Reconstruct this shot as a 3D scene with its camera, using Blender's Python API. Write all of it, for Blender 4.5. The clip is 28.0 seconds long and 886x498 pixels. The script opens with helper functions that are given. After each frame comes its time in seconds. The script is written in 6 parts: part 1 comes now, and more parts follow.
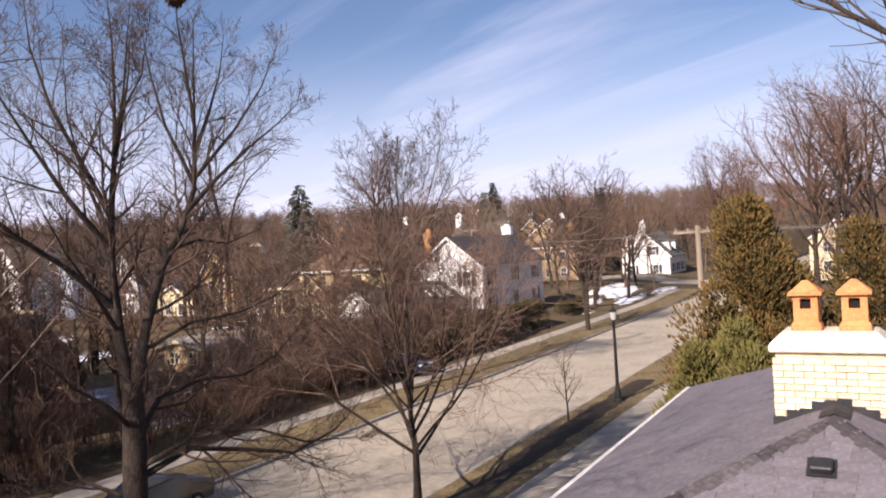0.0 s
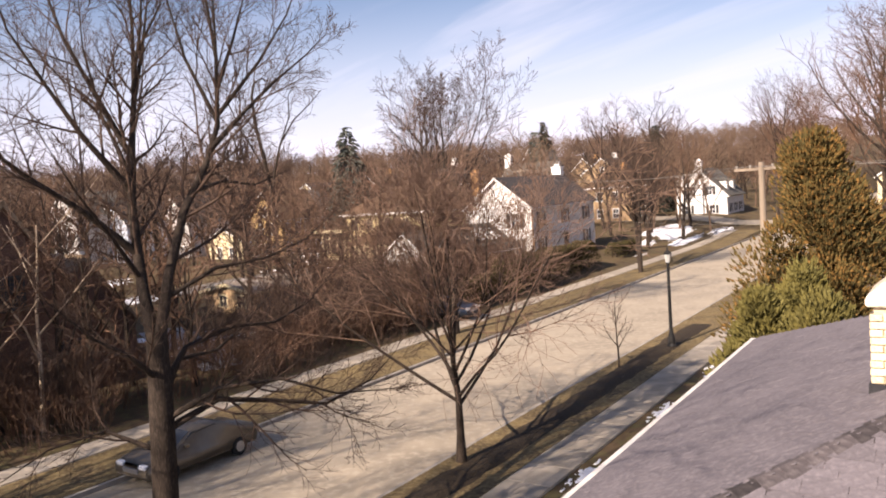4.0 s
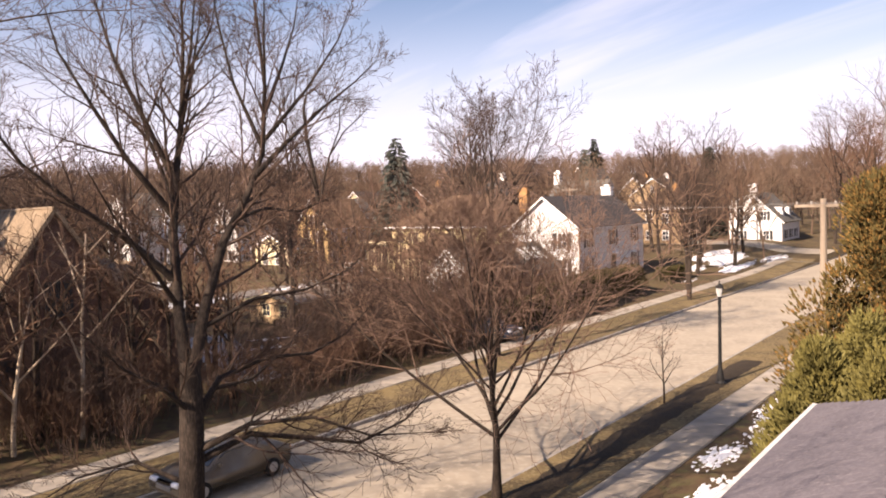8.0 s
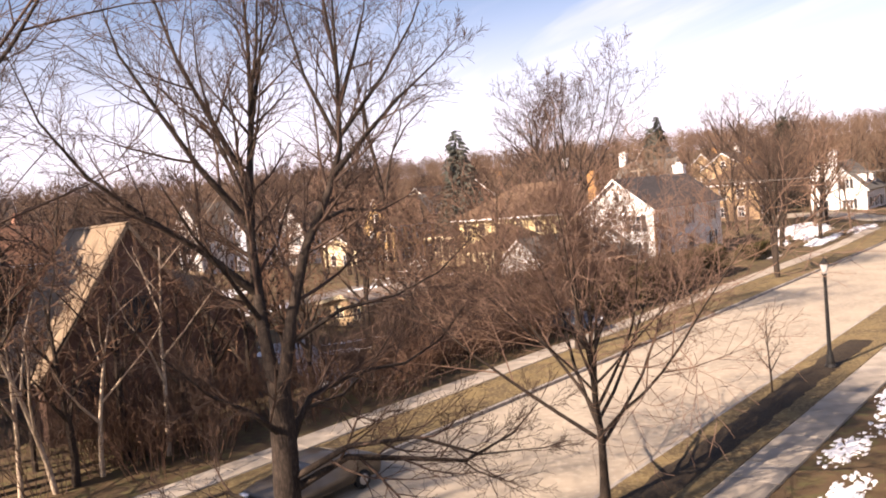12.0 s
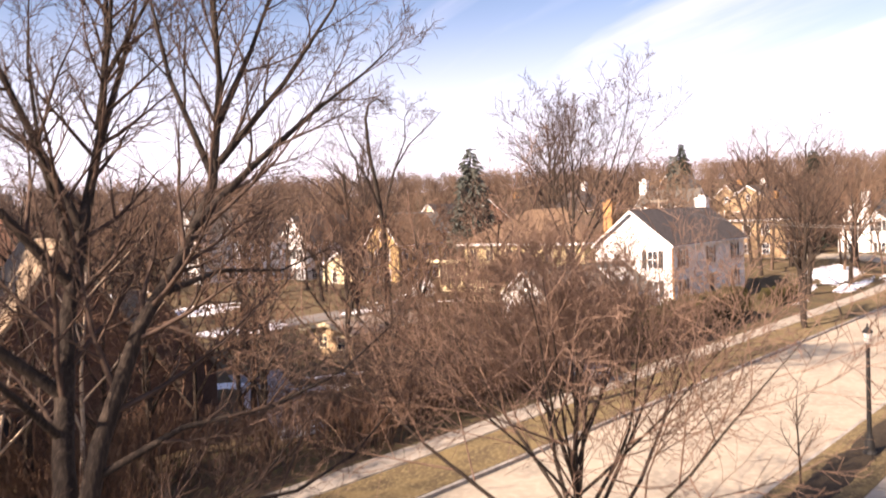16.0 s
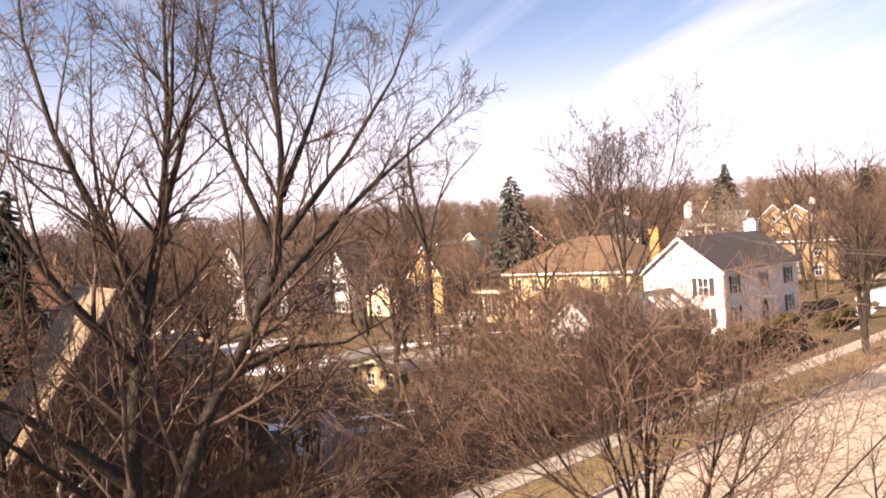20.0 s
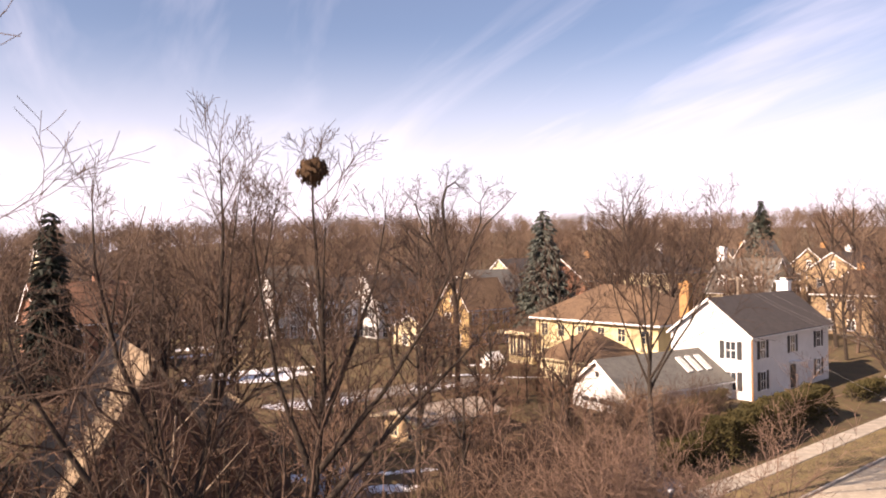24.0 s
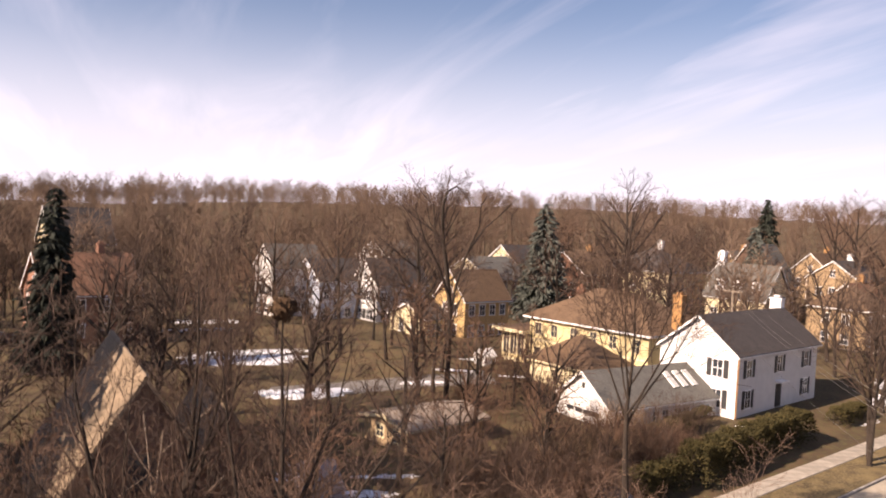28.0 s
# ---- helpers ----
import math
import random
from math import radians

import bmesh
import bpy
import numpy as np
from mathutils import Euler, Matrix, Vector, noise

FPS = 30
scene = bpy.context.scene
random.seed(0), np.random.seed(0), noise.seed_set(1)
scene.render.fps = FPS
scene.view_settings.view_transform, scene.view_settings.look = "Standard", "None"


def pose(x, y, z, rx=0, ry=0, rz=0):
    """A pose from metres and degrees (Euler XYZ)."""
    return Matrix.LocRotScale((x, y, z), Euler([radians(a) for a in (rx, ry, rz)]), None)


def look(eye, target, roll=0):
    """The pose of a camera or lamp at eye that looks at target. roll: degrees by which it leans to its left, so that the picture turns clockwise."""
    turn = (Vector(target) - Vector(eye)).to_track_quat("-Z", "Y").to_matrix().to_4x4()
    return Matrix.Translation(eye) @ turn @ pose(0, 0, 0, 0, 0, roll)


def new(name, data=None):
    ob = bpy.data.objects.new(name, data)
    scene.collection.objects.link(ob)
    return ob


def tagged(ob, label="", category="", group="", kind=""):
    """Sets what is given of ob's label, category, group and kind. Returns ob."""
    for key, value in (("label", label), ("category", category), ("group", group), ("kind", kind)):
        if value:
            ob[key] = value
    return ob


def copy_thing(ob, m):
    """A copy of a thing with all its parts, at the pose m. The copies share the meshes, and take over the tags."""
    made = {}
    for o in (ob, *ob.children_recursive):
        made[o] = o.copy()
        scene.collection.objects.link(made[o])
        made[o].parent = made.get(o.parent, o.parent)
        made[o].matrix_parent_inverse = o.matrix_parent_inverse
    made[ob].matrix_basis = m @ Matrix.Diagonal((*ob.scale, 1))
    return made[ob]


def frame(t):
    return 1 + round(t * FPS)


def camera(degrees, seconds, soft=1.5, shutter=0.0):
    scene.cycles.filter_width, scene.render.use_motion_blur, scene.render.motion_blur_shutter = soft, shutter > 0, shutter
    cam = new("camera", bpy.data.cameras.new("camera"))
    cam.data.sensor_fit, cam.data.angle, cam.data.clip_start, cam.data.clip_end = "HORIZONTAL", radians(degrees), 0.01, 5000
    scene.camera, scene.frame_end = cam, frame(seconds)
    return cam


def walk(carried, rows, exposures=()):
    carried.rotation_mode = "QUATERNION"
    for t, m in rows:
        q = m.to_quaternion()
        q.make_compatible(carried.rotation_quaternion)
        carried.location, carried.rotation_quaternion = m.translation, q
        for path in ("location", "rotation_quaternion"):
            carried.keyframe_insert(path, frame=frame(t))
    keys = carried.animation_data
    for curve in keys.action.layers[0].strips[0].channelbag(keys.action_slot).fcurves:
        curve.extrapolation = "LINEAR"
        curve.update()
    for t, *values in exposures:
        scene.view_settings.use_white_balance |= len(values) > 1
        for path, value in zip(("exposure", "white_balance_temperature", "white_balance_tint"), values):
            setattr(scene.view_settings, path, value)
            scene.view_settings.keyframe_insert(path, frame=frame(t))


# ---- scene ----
cam = camera(60.2, 28.0, soft=1.9, shutter=0.3)
walk(cam, [
    (0.0, look((0.21, 1.11, 8.79), (0.195, 11.105, 8.758), -3.53)),
    (0.5, look((0.20, 0.83, 8.71), (0.061, 10.822, 8.232), -3.33)),
    (1.0, look((0.30, 0.74, 8.68), (0.063, 10.697, 7.846), -1.76)),
    (1.5, look((0.32, 0.78, 8.69), (0.069, 10.707, 7.516), -1.00)),
    (2.0, look((0.28, 0.94, 8.71), (-0.059, 10.883, 7.739), -2.66)),
    (2.5, look((0.24, 1.18, 8.75), (-0.270, 11.117, 7.783), -3.22)),
    (4.5, look((0.49, 3.03, 8.67), (-0.260, 12.989, 8.218), -3.90)),
    (5.0, look((0.51, 3.59, 8.57), (-0.297, 13.512, 9.520), -1.29)),
    (5.5, look((0.45, 3.66, 8.47), (-0.389, 13.625, 8.610), -3.40)),
    (6.0, look((0.49, 3.65, 8.69), (-0.375, 13.614, 8.790), -2.45)),
    (6.5, look((0.50, 3.51, 8.98), (-0.498, 13.461, 9.007), -1.66)),
    (7.0, look((0.44, 3.38, 9.22), (-0.623, 13.325, 9.183), -2.74)),
    (7.5, look((0.42, 3.17, 9.23), (-0.820, 13.092, 9.163), -3.73)),
    (8.0, look((0.42, 3.00, 9.26), (-0.875, 12.895, 8.680), -1.76)),
    (8.5, look((0.37, 2.94, 9.23), (-1.091, 12.812, 8.586), -2.47)),
    (9.0, look((0.34, 3.03, 9.16), (-1.374, 12.859, 8.532), -0.74)),
    (9.5, look((0.26, 3.13, 9.12), (-1.590, 12.947, 8.604), 1.55)),
    (10.0, look((0.02, 3.28, 9.03), (-1.778, 13.085, 8.292), 1.24)),
    (10.5, look((-0.25, 3.42, 9.02), (-2.013, 13.242, 8.434), -2.69)),
    (11.0, look((-0.47, 3.65, 9.06), (-2.344, 13.450, 8.446), -7.74)),
    (11.5, look((-0.57, 4.03, 9.17), (-2.623, 13.799, 8.525), -9.88)),
    (12.0, look((-0.52, 4.44, 9.28), (-2.619, 14.194, 8.652), -5.53)),
    (12.5, look((-0.44, 4.93, 9.33), (-2.549, 14.694, 8.810), -4.47)),
    (14.5, look((-0.26, 7.23, 9.56), (-2.338, 16.999, 9.156), -3.74)),
    (15.0, look((-0.25, 7.81, 9.61), (-2.277, 17.576, 8.873), -1.82)),
    (15.5, look((-0.22, 8.47, 9.65), (-2.418, 18.200, 8.956), -1.80)),
    (16.0, look((-0.02, 9.36, 9.92), (-2.337, 19.079, 9.497), -2.47)),
    (16.5, look((-0.04, 10.49, 10.12), (-2.373, 20.117, 11.517), 2.11)),
    (17.0, look((0.14, 10.47, 9.99), (-2.234, 20.180, 10.072), -3.58)),
    (17.5, look((0.00, 10.45, 9.59), (-2.550, 20.122, 9.589), 0.34)),
    (18.0, look((-0.19, 10.37, 9.46), (-2.729, 20.031, 9.973), 0.44)),
    (18.5, look((-0.35, 10.13, 9.51), (-2.957, 19.785, 9.724), -2.55)),
    (19.0, look((-0.47, 9.91, 9.69), (-3.137, 19.548, 9.534), -2.14)),
    (19.5, look((-0.51, 9.84, 10.01), (-3.266, 19.451, 9.871), -2.92)),
    (20.0, look((-0.47, 9.65, 10.58), (-3.276, 19.246, 10.515), -3.99)),
    (20.5, look((-0.38, 9.52, 11.29), (-3.203, 19.115, 11.241), -2.56)),
    (22.5, look((-0.41, 9.25, 12.20), (-3.346, 18.814, 12.247), -1.16)),
    (23.0, look((-0.23, 9.04, 12.71), (-3.302, 18.554, 12.794), -0.86)),
    (23.5, look((-0.23, 9.01, 13.26), (-3.375, 18.500, 13.251), -1.33)),
    (24.0, look((-0.20, 9.01, 13.93), (-3.370, 18.493, 13.983), -0.68)),
    (24.5, look((-0.24, 9.15, 14.60), (-3.442, 18.626, 14.582), -1.20)),
    (25.0, look((-0.14, 9.10, 15.04), (-3.318, 18.580, 14.939), -1.07)),
    (25.5, look((-0.02, 9.05, 15.44), (-3.174, 18.540, 15.416), -0.29)),
    (26.0, look((0.18, 8.87, 15.90), (-2.964, 18.364, 15.884), 0.84)),
    (26.5, look((0.33, 8.71, 16.53), (-2.815, 18.200, 16.606), 0.10)),
    (27.0, look((0.33, 8.69, 17.05), (-2.848, 18.172, 16.982), -1.48)),
    (27.5, look((0.46, 8.63, 17.09), (-2.789, 18.082, 17.023), -2.23)),
    (28.0, look((0.68, 8.53, 16.84), (-2.561, 17.984, 16.475), 2.91)),
], [(0.0, 0.91, 5950, 20), (1.2, 0.97, 6250, 18), (2.5, 1.02, 6350, 18), (5.0, 1.19, 6600, 21), (8.0, 1.27, 6750, 22), (12.0, 1.49, 6800, 23), (15.0, 1.65, 6800, 24), (16.2, 1.63, 6800, 24), (16.9, 1.19, 6850, 24), (17.6, 1.38, 6900, 24), (18.6, 1.63, 6900, 24), (20.5, 1.65, 7050, 24), (23.0, 1.45, 7000, 25), (25.0, 1.25, 6950, 25), (26.5, 1.11, 6850, 24), (28.0, 1.09, 6850, 24)])

# ---- light ----
# The street runs along S; N points across it to the far side.
S = Vector((0.509, 0.861, 0.0))
N = Vector((-0.861, 0.509, 0.0))
HEAD = math.degrees(math.atan2(0.861, 0.509))
SUN_EL, SUN_SIDE = 33.5, 10.0
to_sun = (-S * math.cos(radians(SUN_SIDE)) + N * math.sin(radians(SUN_SIDE))) * math.cos(radians(SUN_EL)) + Vector((0, 0, math.sin(radians(SUN_EL))))


def make_world():
    w = bpy.data.worlds.new("winter_sky")
    scene.world = w
    w.use_nodes = True
    nt = w.node_tree
    nt.nodes.clear()
    sky = nt.nodes.new("ShaderNodeTexSky")
    sky.sky_type, sky.sun_disc = "NISHITA", False
    sky.sun_elevation, sky.sun_rotation = radians(SUN_EL), math.atan2(to_sun.x, to_sun.y)
    sky.air_density, sky.dust_density, sky.ozone_density = 1.0, 0.8, 3.0
    co = nt.nodes.new("ShaderNodeTexCoord")
    # cirrus: streaks combed along one way, thinned by a broad noise
    sep = nt.nodes.new("ShaderNodeSeparateXYZ")
    nt.links.new(co.outputs["Generated"], sep.inputs[0])
    zz = nt.nodes.new("ShaderNodeMath")
    zz.operation = "ADD"
    zz.inputs[1].default_value = 0.12
    nt.links.new(sep.outputs["Z"], zz.inputs[0])
    mx = nt.nodes.new("ShaderNodeMath")
    mx.operation = "MAXIMUM"
    mx.inputs[1].default_value = 0.05
    nt.links.new(zz.outputs[0], mx.inputs[0])
    dx, dy = nt.nodes.new("ShaderNodeMath"), nt.nodes.new("ShaderNodeMath")
    dx.operation = dy.operation = "DIVIDE"
    nt.links.new(sep.outputs["X"], dx.inputs[0])
    nt.links.new(sep.outputs["Y"], dy.inputs[0])
    nt.links.new(mx.outputs[0], dx.inputs[1])
    nt.links.new(mx.outputs[0], dy.inputs[1])
    comb = nt.nodes.new("ShaderNodeCombineXYZ")
    nt.links.new(dx.outputs[0], comb.inputs[0])
    nt.links.new(dy.outputs[0], comb.inputs[1])
    mp = nt.nodes.new("ShaderNodeMapping")
    mp.vector_type = "TEXTURE"
    mp.inputs["Rotation"].default_value = (0, 0, radians(130))
    mp.inputs["Scale"].default_value = (2.6, 0.5, 1)
    nt.links.new(comb.outputs[0], mp.inputs[0])
    streak = nt.nodes.new("ShaderNodeTexNoise")
    streak.inputs["Scale"].default_value, streak.inputs["Detail"].default_value = 1.1, 5
    streak.inputs["Roughness"].default_value, streak.inputs["Distortion"].default_value = 0.55, 0.6
    nt.links.new(mp.outputs[0], streak.inputs["Vector"])
    r1 = nt.nodes.new("ShaderNodeMapRange")
    r1.inputs["From Min"].default_value, r1.inputs["From Max"].default_value = 0.45, 0.9
    nt.links.new(streak.outputs["Fac"], r1.inputs["Value"])
    broad = nt.nodes.new("ShaderNodeTexNoise")
    broad.inputs["Scale"].default_value = 0.55
    nt.links.new(comb.outputs[0], broad.inputs["Vector"])
    r2 = nt.nodes.new("ShaderNodeMapRange")
    r2.inputs["From Min"].default_value, r2.inputs["From Max"].default_value = 0.3, 0.62
    nt.links.new(broad.outputs["Fac"], r2.inputs["Value"])
    mul = nt.nodes.new("ShaderNodeMath")
    mul.operation = "MULTIPLY"
    nt.links.new(r1.outputs[0], mul.inputs[0])
    nt.links.new(r2.outputs[0], mul.inputs[1])
    # thin haze that thickens to the horizon
    hz = nt.nodes.new("ShaderNodeMapRange")
    hz.inputs["From Min"].default_value, hz.inputs["From Max"].default_value = 0.0, 0.29
    hz.inputs["To Min"].default_value, hz.inputs["To Max"].default_value = 0.9, 0.04
    hz.interpolation_type = "SMOOTHSTEP"
    nt.links.new(sep.outputs["Z"], hz.inputs["Value"])
    ad = nt.nodes.new("ShaderNodeMath")
    ad.operation, ad.use_clamp = "ADD", True
    thin = nt.nodes.new("ShaderNodeMath")
    thin.operation = "MULTIPLY"
    thin.inputs[1].default_value = 0.7
    nt.links.new(mul.outputs[0], thin.inputs[0])
    nt.links.new(thin.outputs[0], ad.inputs[0])
    nt.links.new(hz.outputs[0], ad.inputs[1])
    mix = nt.nodes.new("ShaderNodeMix")
    mix.data_type = "RGBA"
    nt.links.new(ad.outputs[0], mix.inputs["Factor"])
    nt.links.new(sky.outputs[0], mix.inputs["A"])
    mix.inputs["B"].default_value = CLOUD
    bg = nt.nodes.new("ShaderNodeBackground")
    bg.inputs["Strength"].default_value = SKY_STRENGTH
    nt.links.new(mix.outputs["Result"], bg.inputs["Color"])
    out = nt.nodes.new("ShaderNodeOutputWorld")
    nt.links.new(bg.outputs[0], out.inputs[0])


CLOUD = (9.0, 8.8, 9.7, 1)
SKY_STRENGTH = 0.058
make_world()
sun = new("sun", bpy.data.lights.new("sun", "SUN"))
sun.data.energy, sun.data.angle, sun.data.color = 5.0, radians(0.55), (1.0, 0.86, 0.68)
sun.matrix_world = look((0, 0, 60), Vector((0, 0, 60)) - to_sun)


# ---- materials ----
def mat(name, c1, c2=None, scale=6.0, rough=0.85, bump=0.3, metal=0.0, fine=0.0, c3=None, vary=0.0, stretch=(1, 1, 1), spec=0.3):
    """Two colours mixed by a broad noise, a third by a finer one, grain in the relief, and a shift of value from piece to piece."""
    m = bpy.data.materials.new(name)
    m.use_nodes = True
    nt = m.node_tree
    b = nt.nodes["Principled BSDF"]
    b.inputs["Roughness"].default_value, b.inputs["Metallic"].default_value = rough, metal
    b.inputs["Specular IOR Level"].default_value = spec
    co = nt.nodes.new("ShaderNodeTexCoord")
    mp = nt.nodes.new("ShaderNodeMapping")
    mp.inputs["Scale"].default_value = stretch
    nt.links.new(co.outputs["Object"], mp.inputs[0])
    n1 = nt.nodes.new("ShaderNodeTexNoise")
    n1.inputs["Scale"].default_value, n1.inputs["Detail"].default_value = scale, 5
    nt.links.new(mp.outputs[0], n1.inputs["Vector"])
    ramp = nt.nodes.new("ShaderNodeMapRange")
    ramp.inputs["From Min"].default_value, ramp.inputs["From Max"].default_value = 0.35, 0.65
    nt.links.new(n1.outputs["Fac"], ramp.inputs["Value"])
    mix = nt.nodes.new("ShaderNodeMix")
    mix.data_type = "RGBA"
    mix.inputs["A"].default_value = (*c1, 1)
    mix.inputs["B"].default_value = (*(c2 or [c * 0.8 for c in c1]), 1)
    nt.links.new(ramp.outputs[0], mix.inputs["Factor"])
    col = mix.outputs["Result"]
    n2 = nt.nodes.new("ShaderNodeTexNoise")
    n2.inputs["Scale"].default_value, n2.inputs["Detail"].default_value = scale * 7, 4
    nt.links.new(mp.outputs[0], n2.inputs["Vector"])
    if c3:
        r3 = nt.nodes.new("ShaderNodeMapRange")
        r3.inputs["From Min"].default_value, r3.inputs["From Max"].default_value = 0.48, 0.66
        nt.links.new(n2.outputs["Fac"], r3.inputs["Value"])
        mx = nt.nodes.new("ShaderNodeMix")
        mx.data_type = "RGBA"
        mx.inputs["B"].default_value = (*c3, 1)
        nt.links.new(col, mx.inputs["A"])
        nt.links.new(r3.outputs[0], mx.inputs["Factor"])
        col = mx.outputs["Result"]
    if vary:
        oi = nt.nodes.new("ShaderNodeObjectInfo")
        vr = nt.nodes.new("ShaderNodeMapRange")
        vr.inputs["To Min"].default_value, vr.inputs["To Max"].default_value = 1 - vary, 1 + vary
        nt.links.new(oi.outputs["Random"], vr.inputs["Value"])
        hv = nt.nodes.new("ShaderNodeHueSaturation")
        nt.links.new(vr.outputs[0], hv.inputs["Value"])
        nt.links.new(col, hv.inputs["Color"])
        col = hv.outputs["Color"]
    nt.links.new(col, b.inputs["Base Color"])
    if bump:
        bp = nt.nodes.new("ShaderNodeBump")
        bp.inputs["Strength"].default_value, bp.inputs["Distance"].default_value = bump, 0.02
        nt.links.new(n2.outputs["Fac"], bp.inputs["Height"])
        nt.links.new(bp.outputs[0], b.inputs["Normal"])
    return m


def coursed(m, step, depth, axis="Z"):
    """Adds even courses (boards, shingle rows) to a material's relief."""
    nt = m.node_tree
    b = nt.nodes["Principled BSDF"]
    co = nt.nodes.new("ShaderNodeTexCoord")
    sp = nt.nodes.new("ShaderNodeSeparateXYZ")
    nt.links.new(co.outputs["Object"], sp.inputs[0])
    dv = nt.nodes.new("ShaderNodeMath")
    dv.operation = "DIVIDE"
    dv.inputs[1].default_value = step
    nt.links.new(sp.outputs[axis], dv.inputs[0])
    fr = nt.nodes.new("ShaderNodeMath")
    fr.operation = "FRACT"
    nt.links.new(dv.outputs[0], fr.inputs[0])
    bp = nt.nodes.new("ShaderNodeBump")
    bp.inputs["Strength"].default_value, bp.inputs["Distance"].default_value = 0.9, depth
    bp.invert = True
    nt.links.new(fr.outputs[0], bp.inputs["Height"])
    old = b.inputs["Normal"].links
    if old:
        nt.links.new(old[0].from_socket, bp.inputs["Normal"])
    nt.links.new(bp.outputs[0], b.inputs["Normal"])
    return m


def glass_mat(name, tint):
    m = bpy.data.materials.new(name)
    m.use_nodes = True
    b = m.node_tree.nodes["Principled BSDF"]
    b.inputs["Base Color"].default_value = (*tint, 1)
    b.inputs["Roughness"].default_value = 0.06
    b.inputs["Specular IOR Level"].default_value = 0.7
    return m


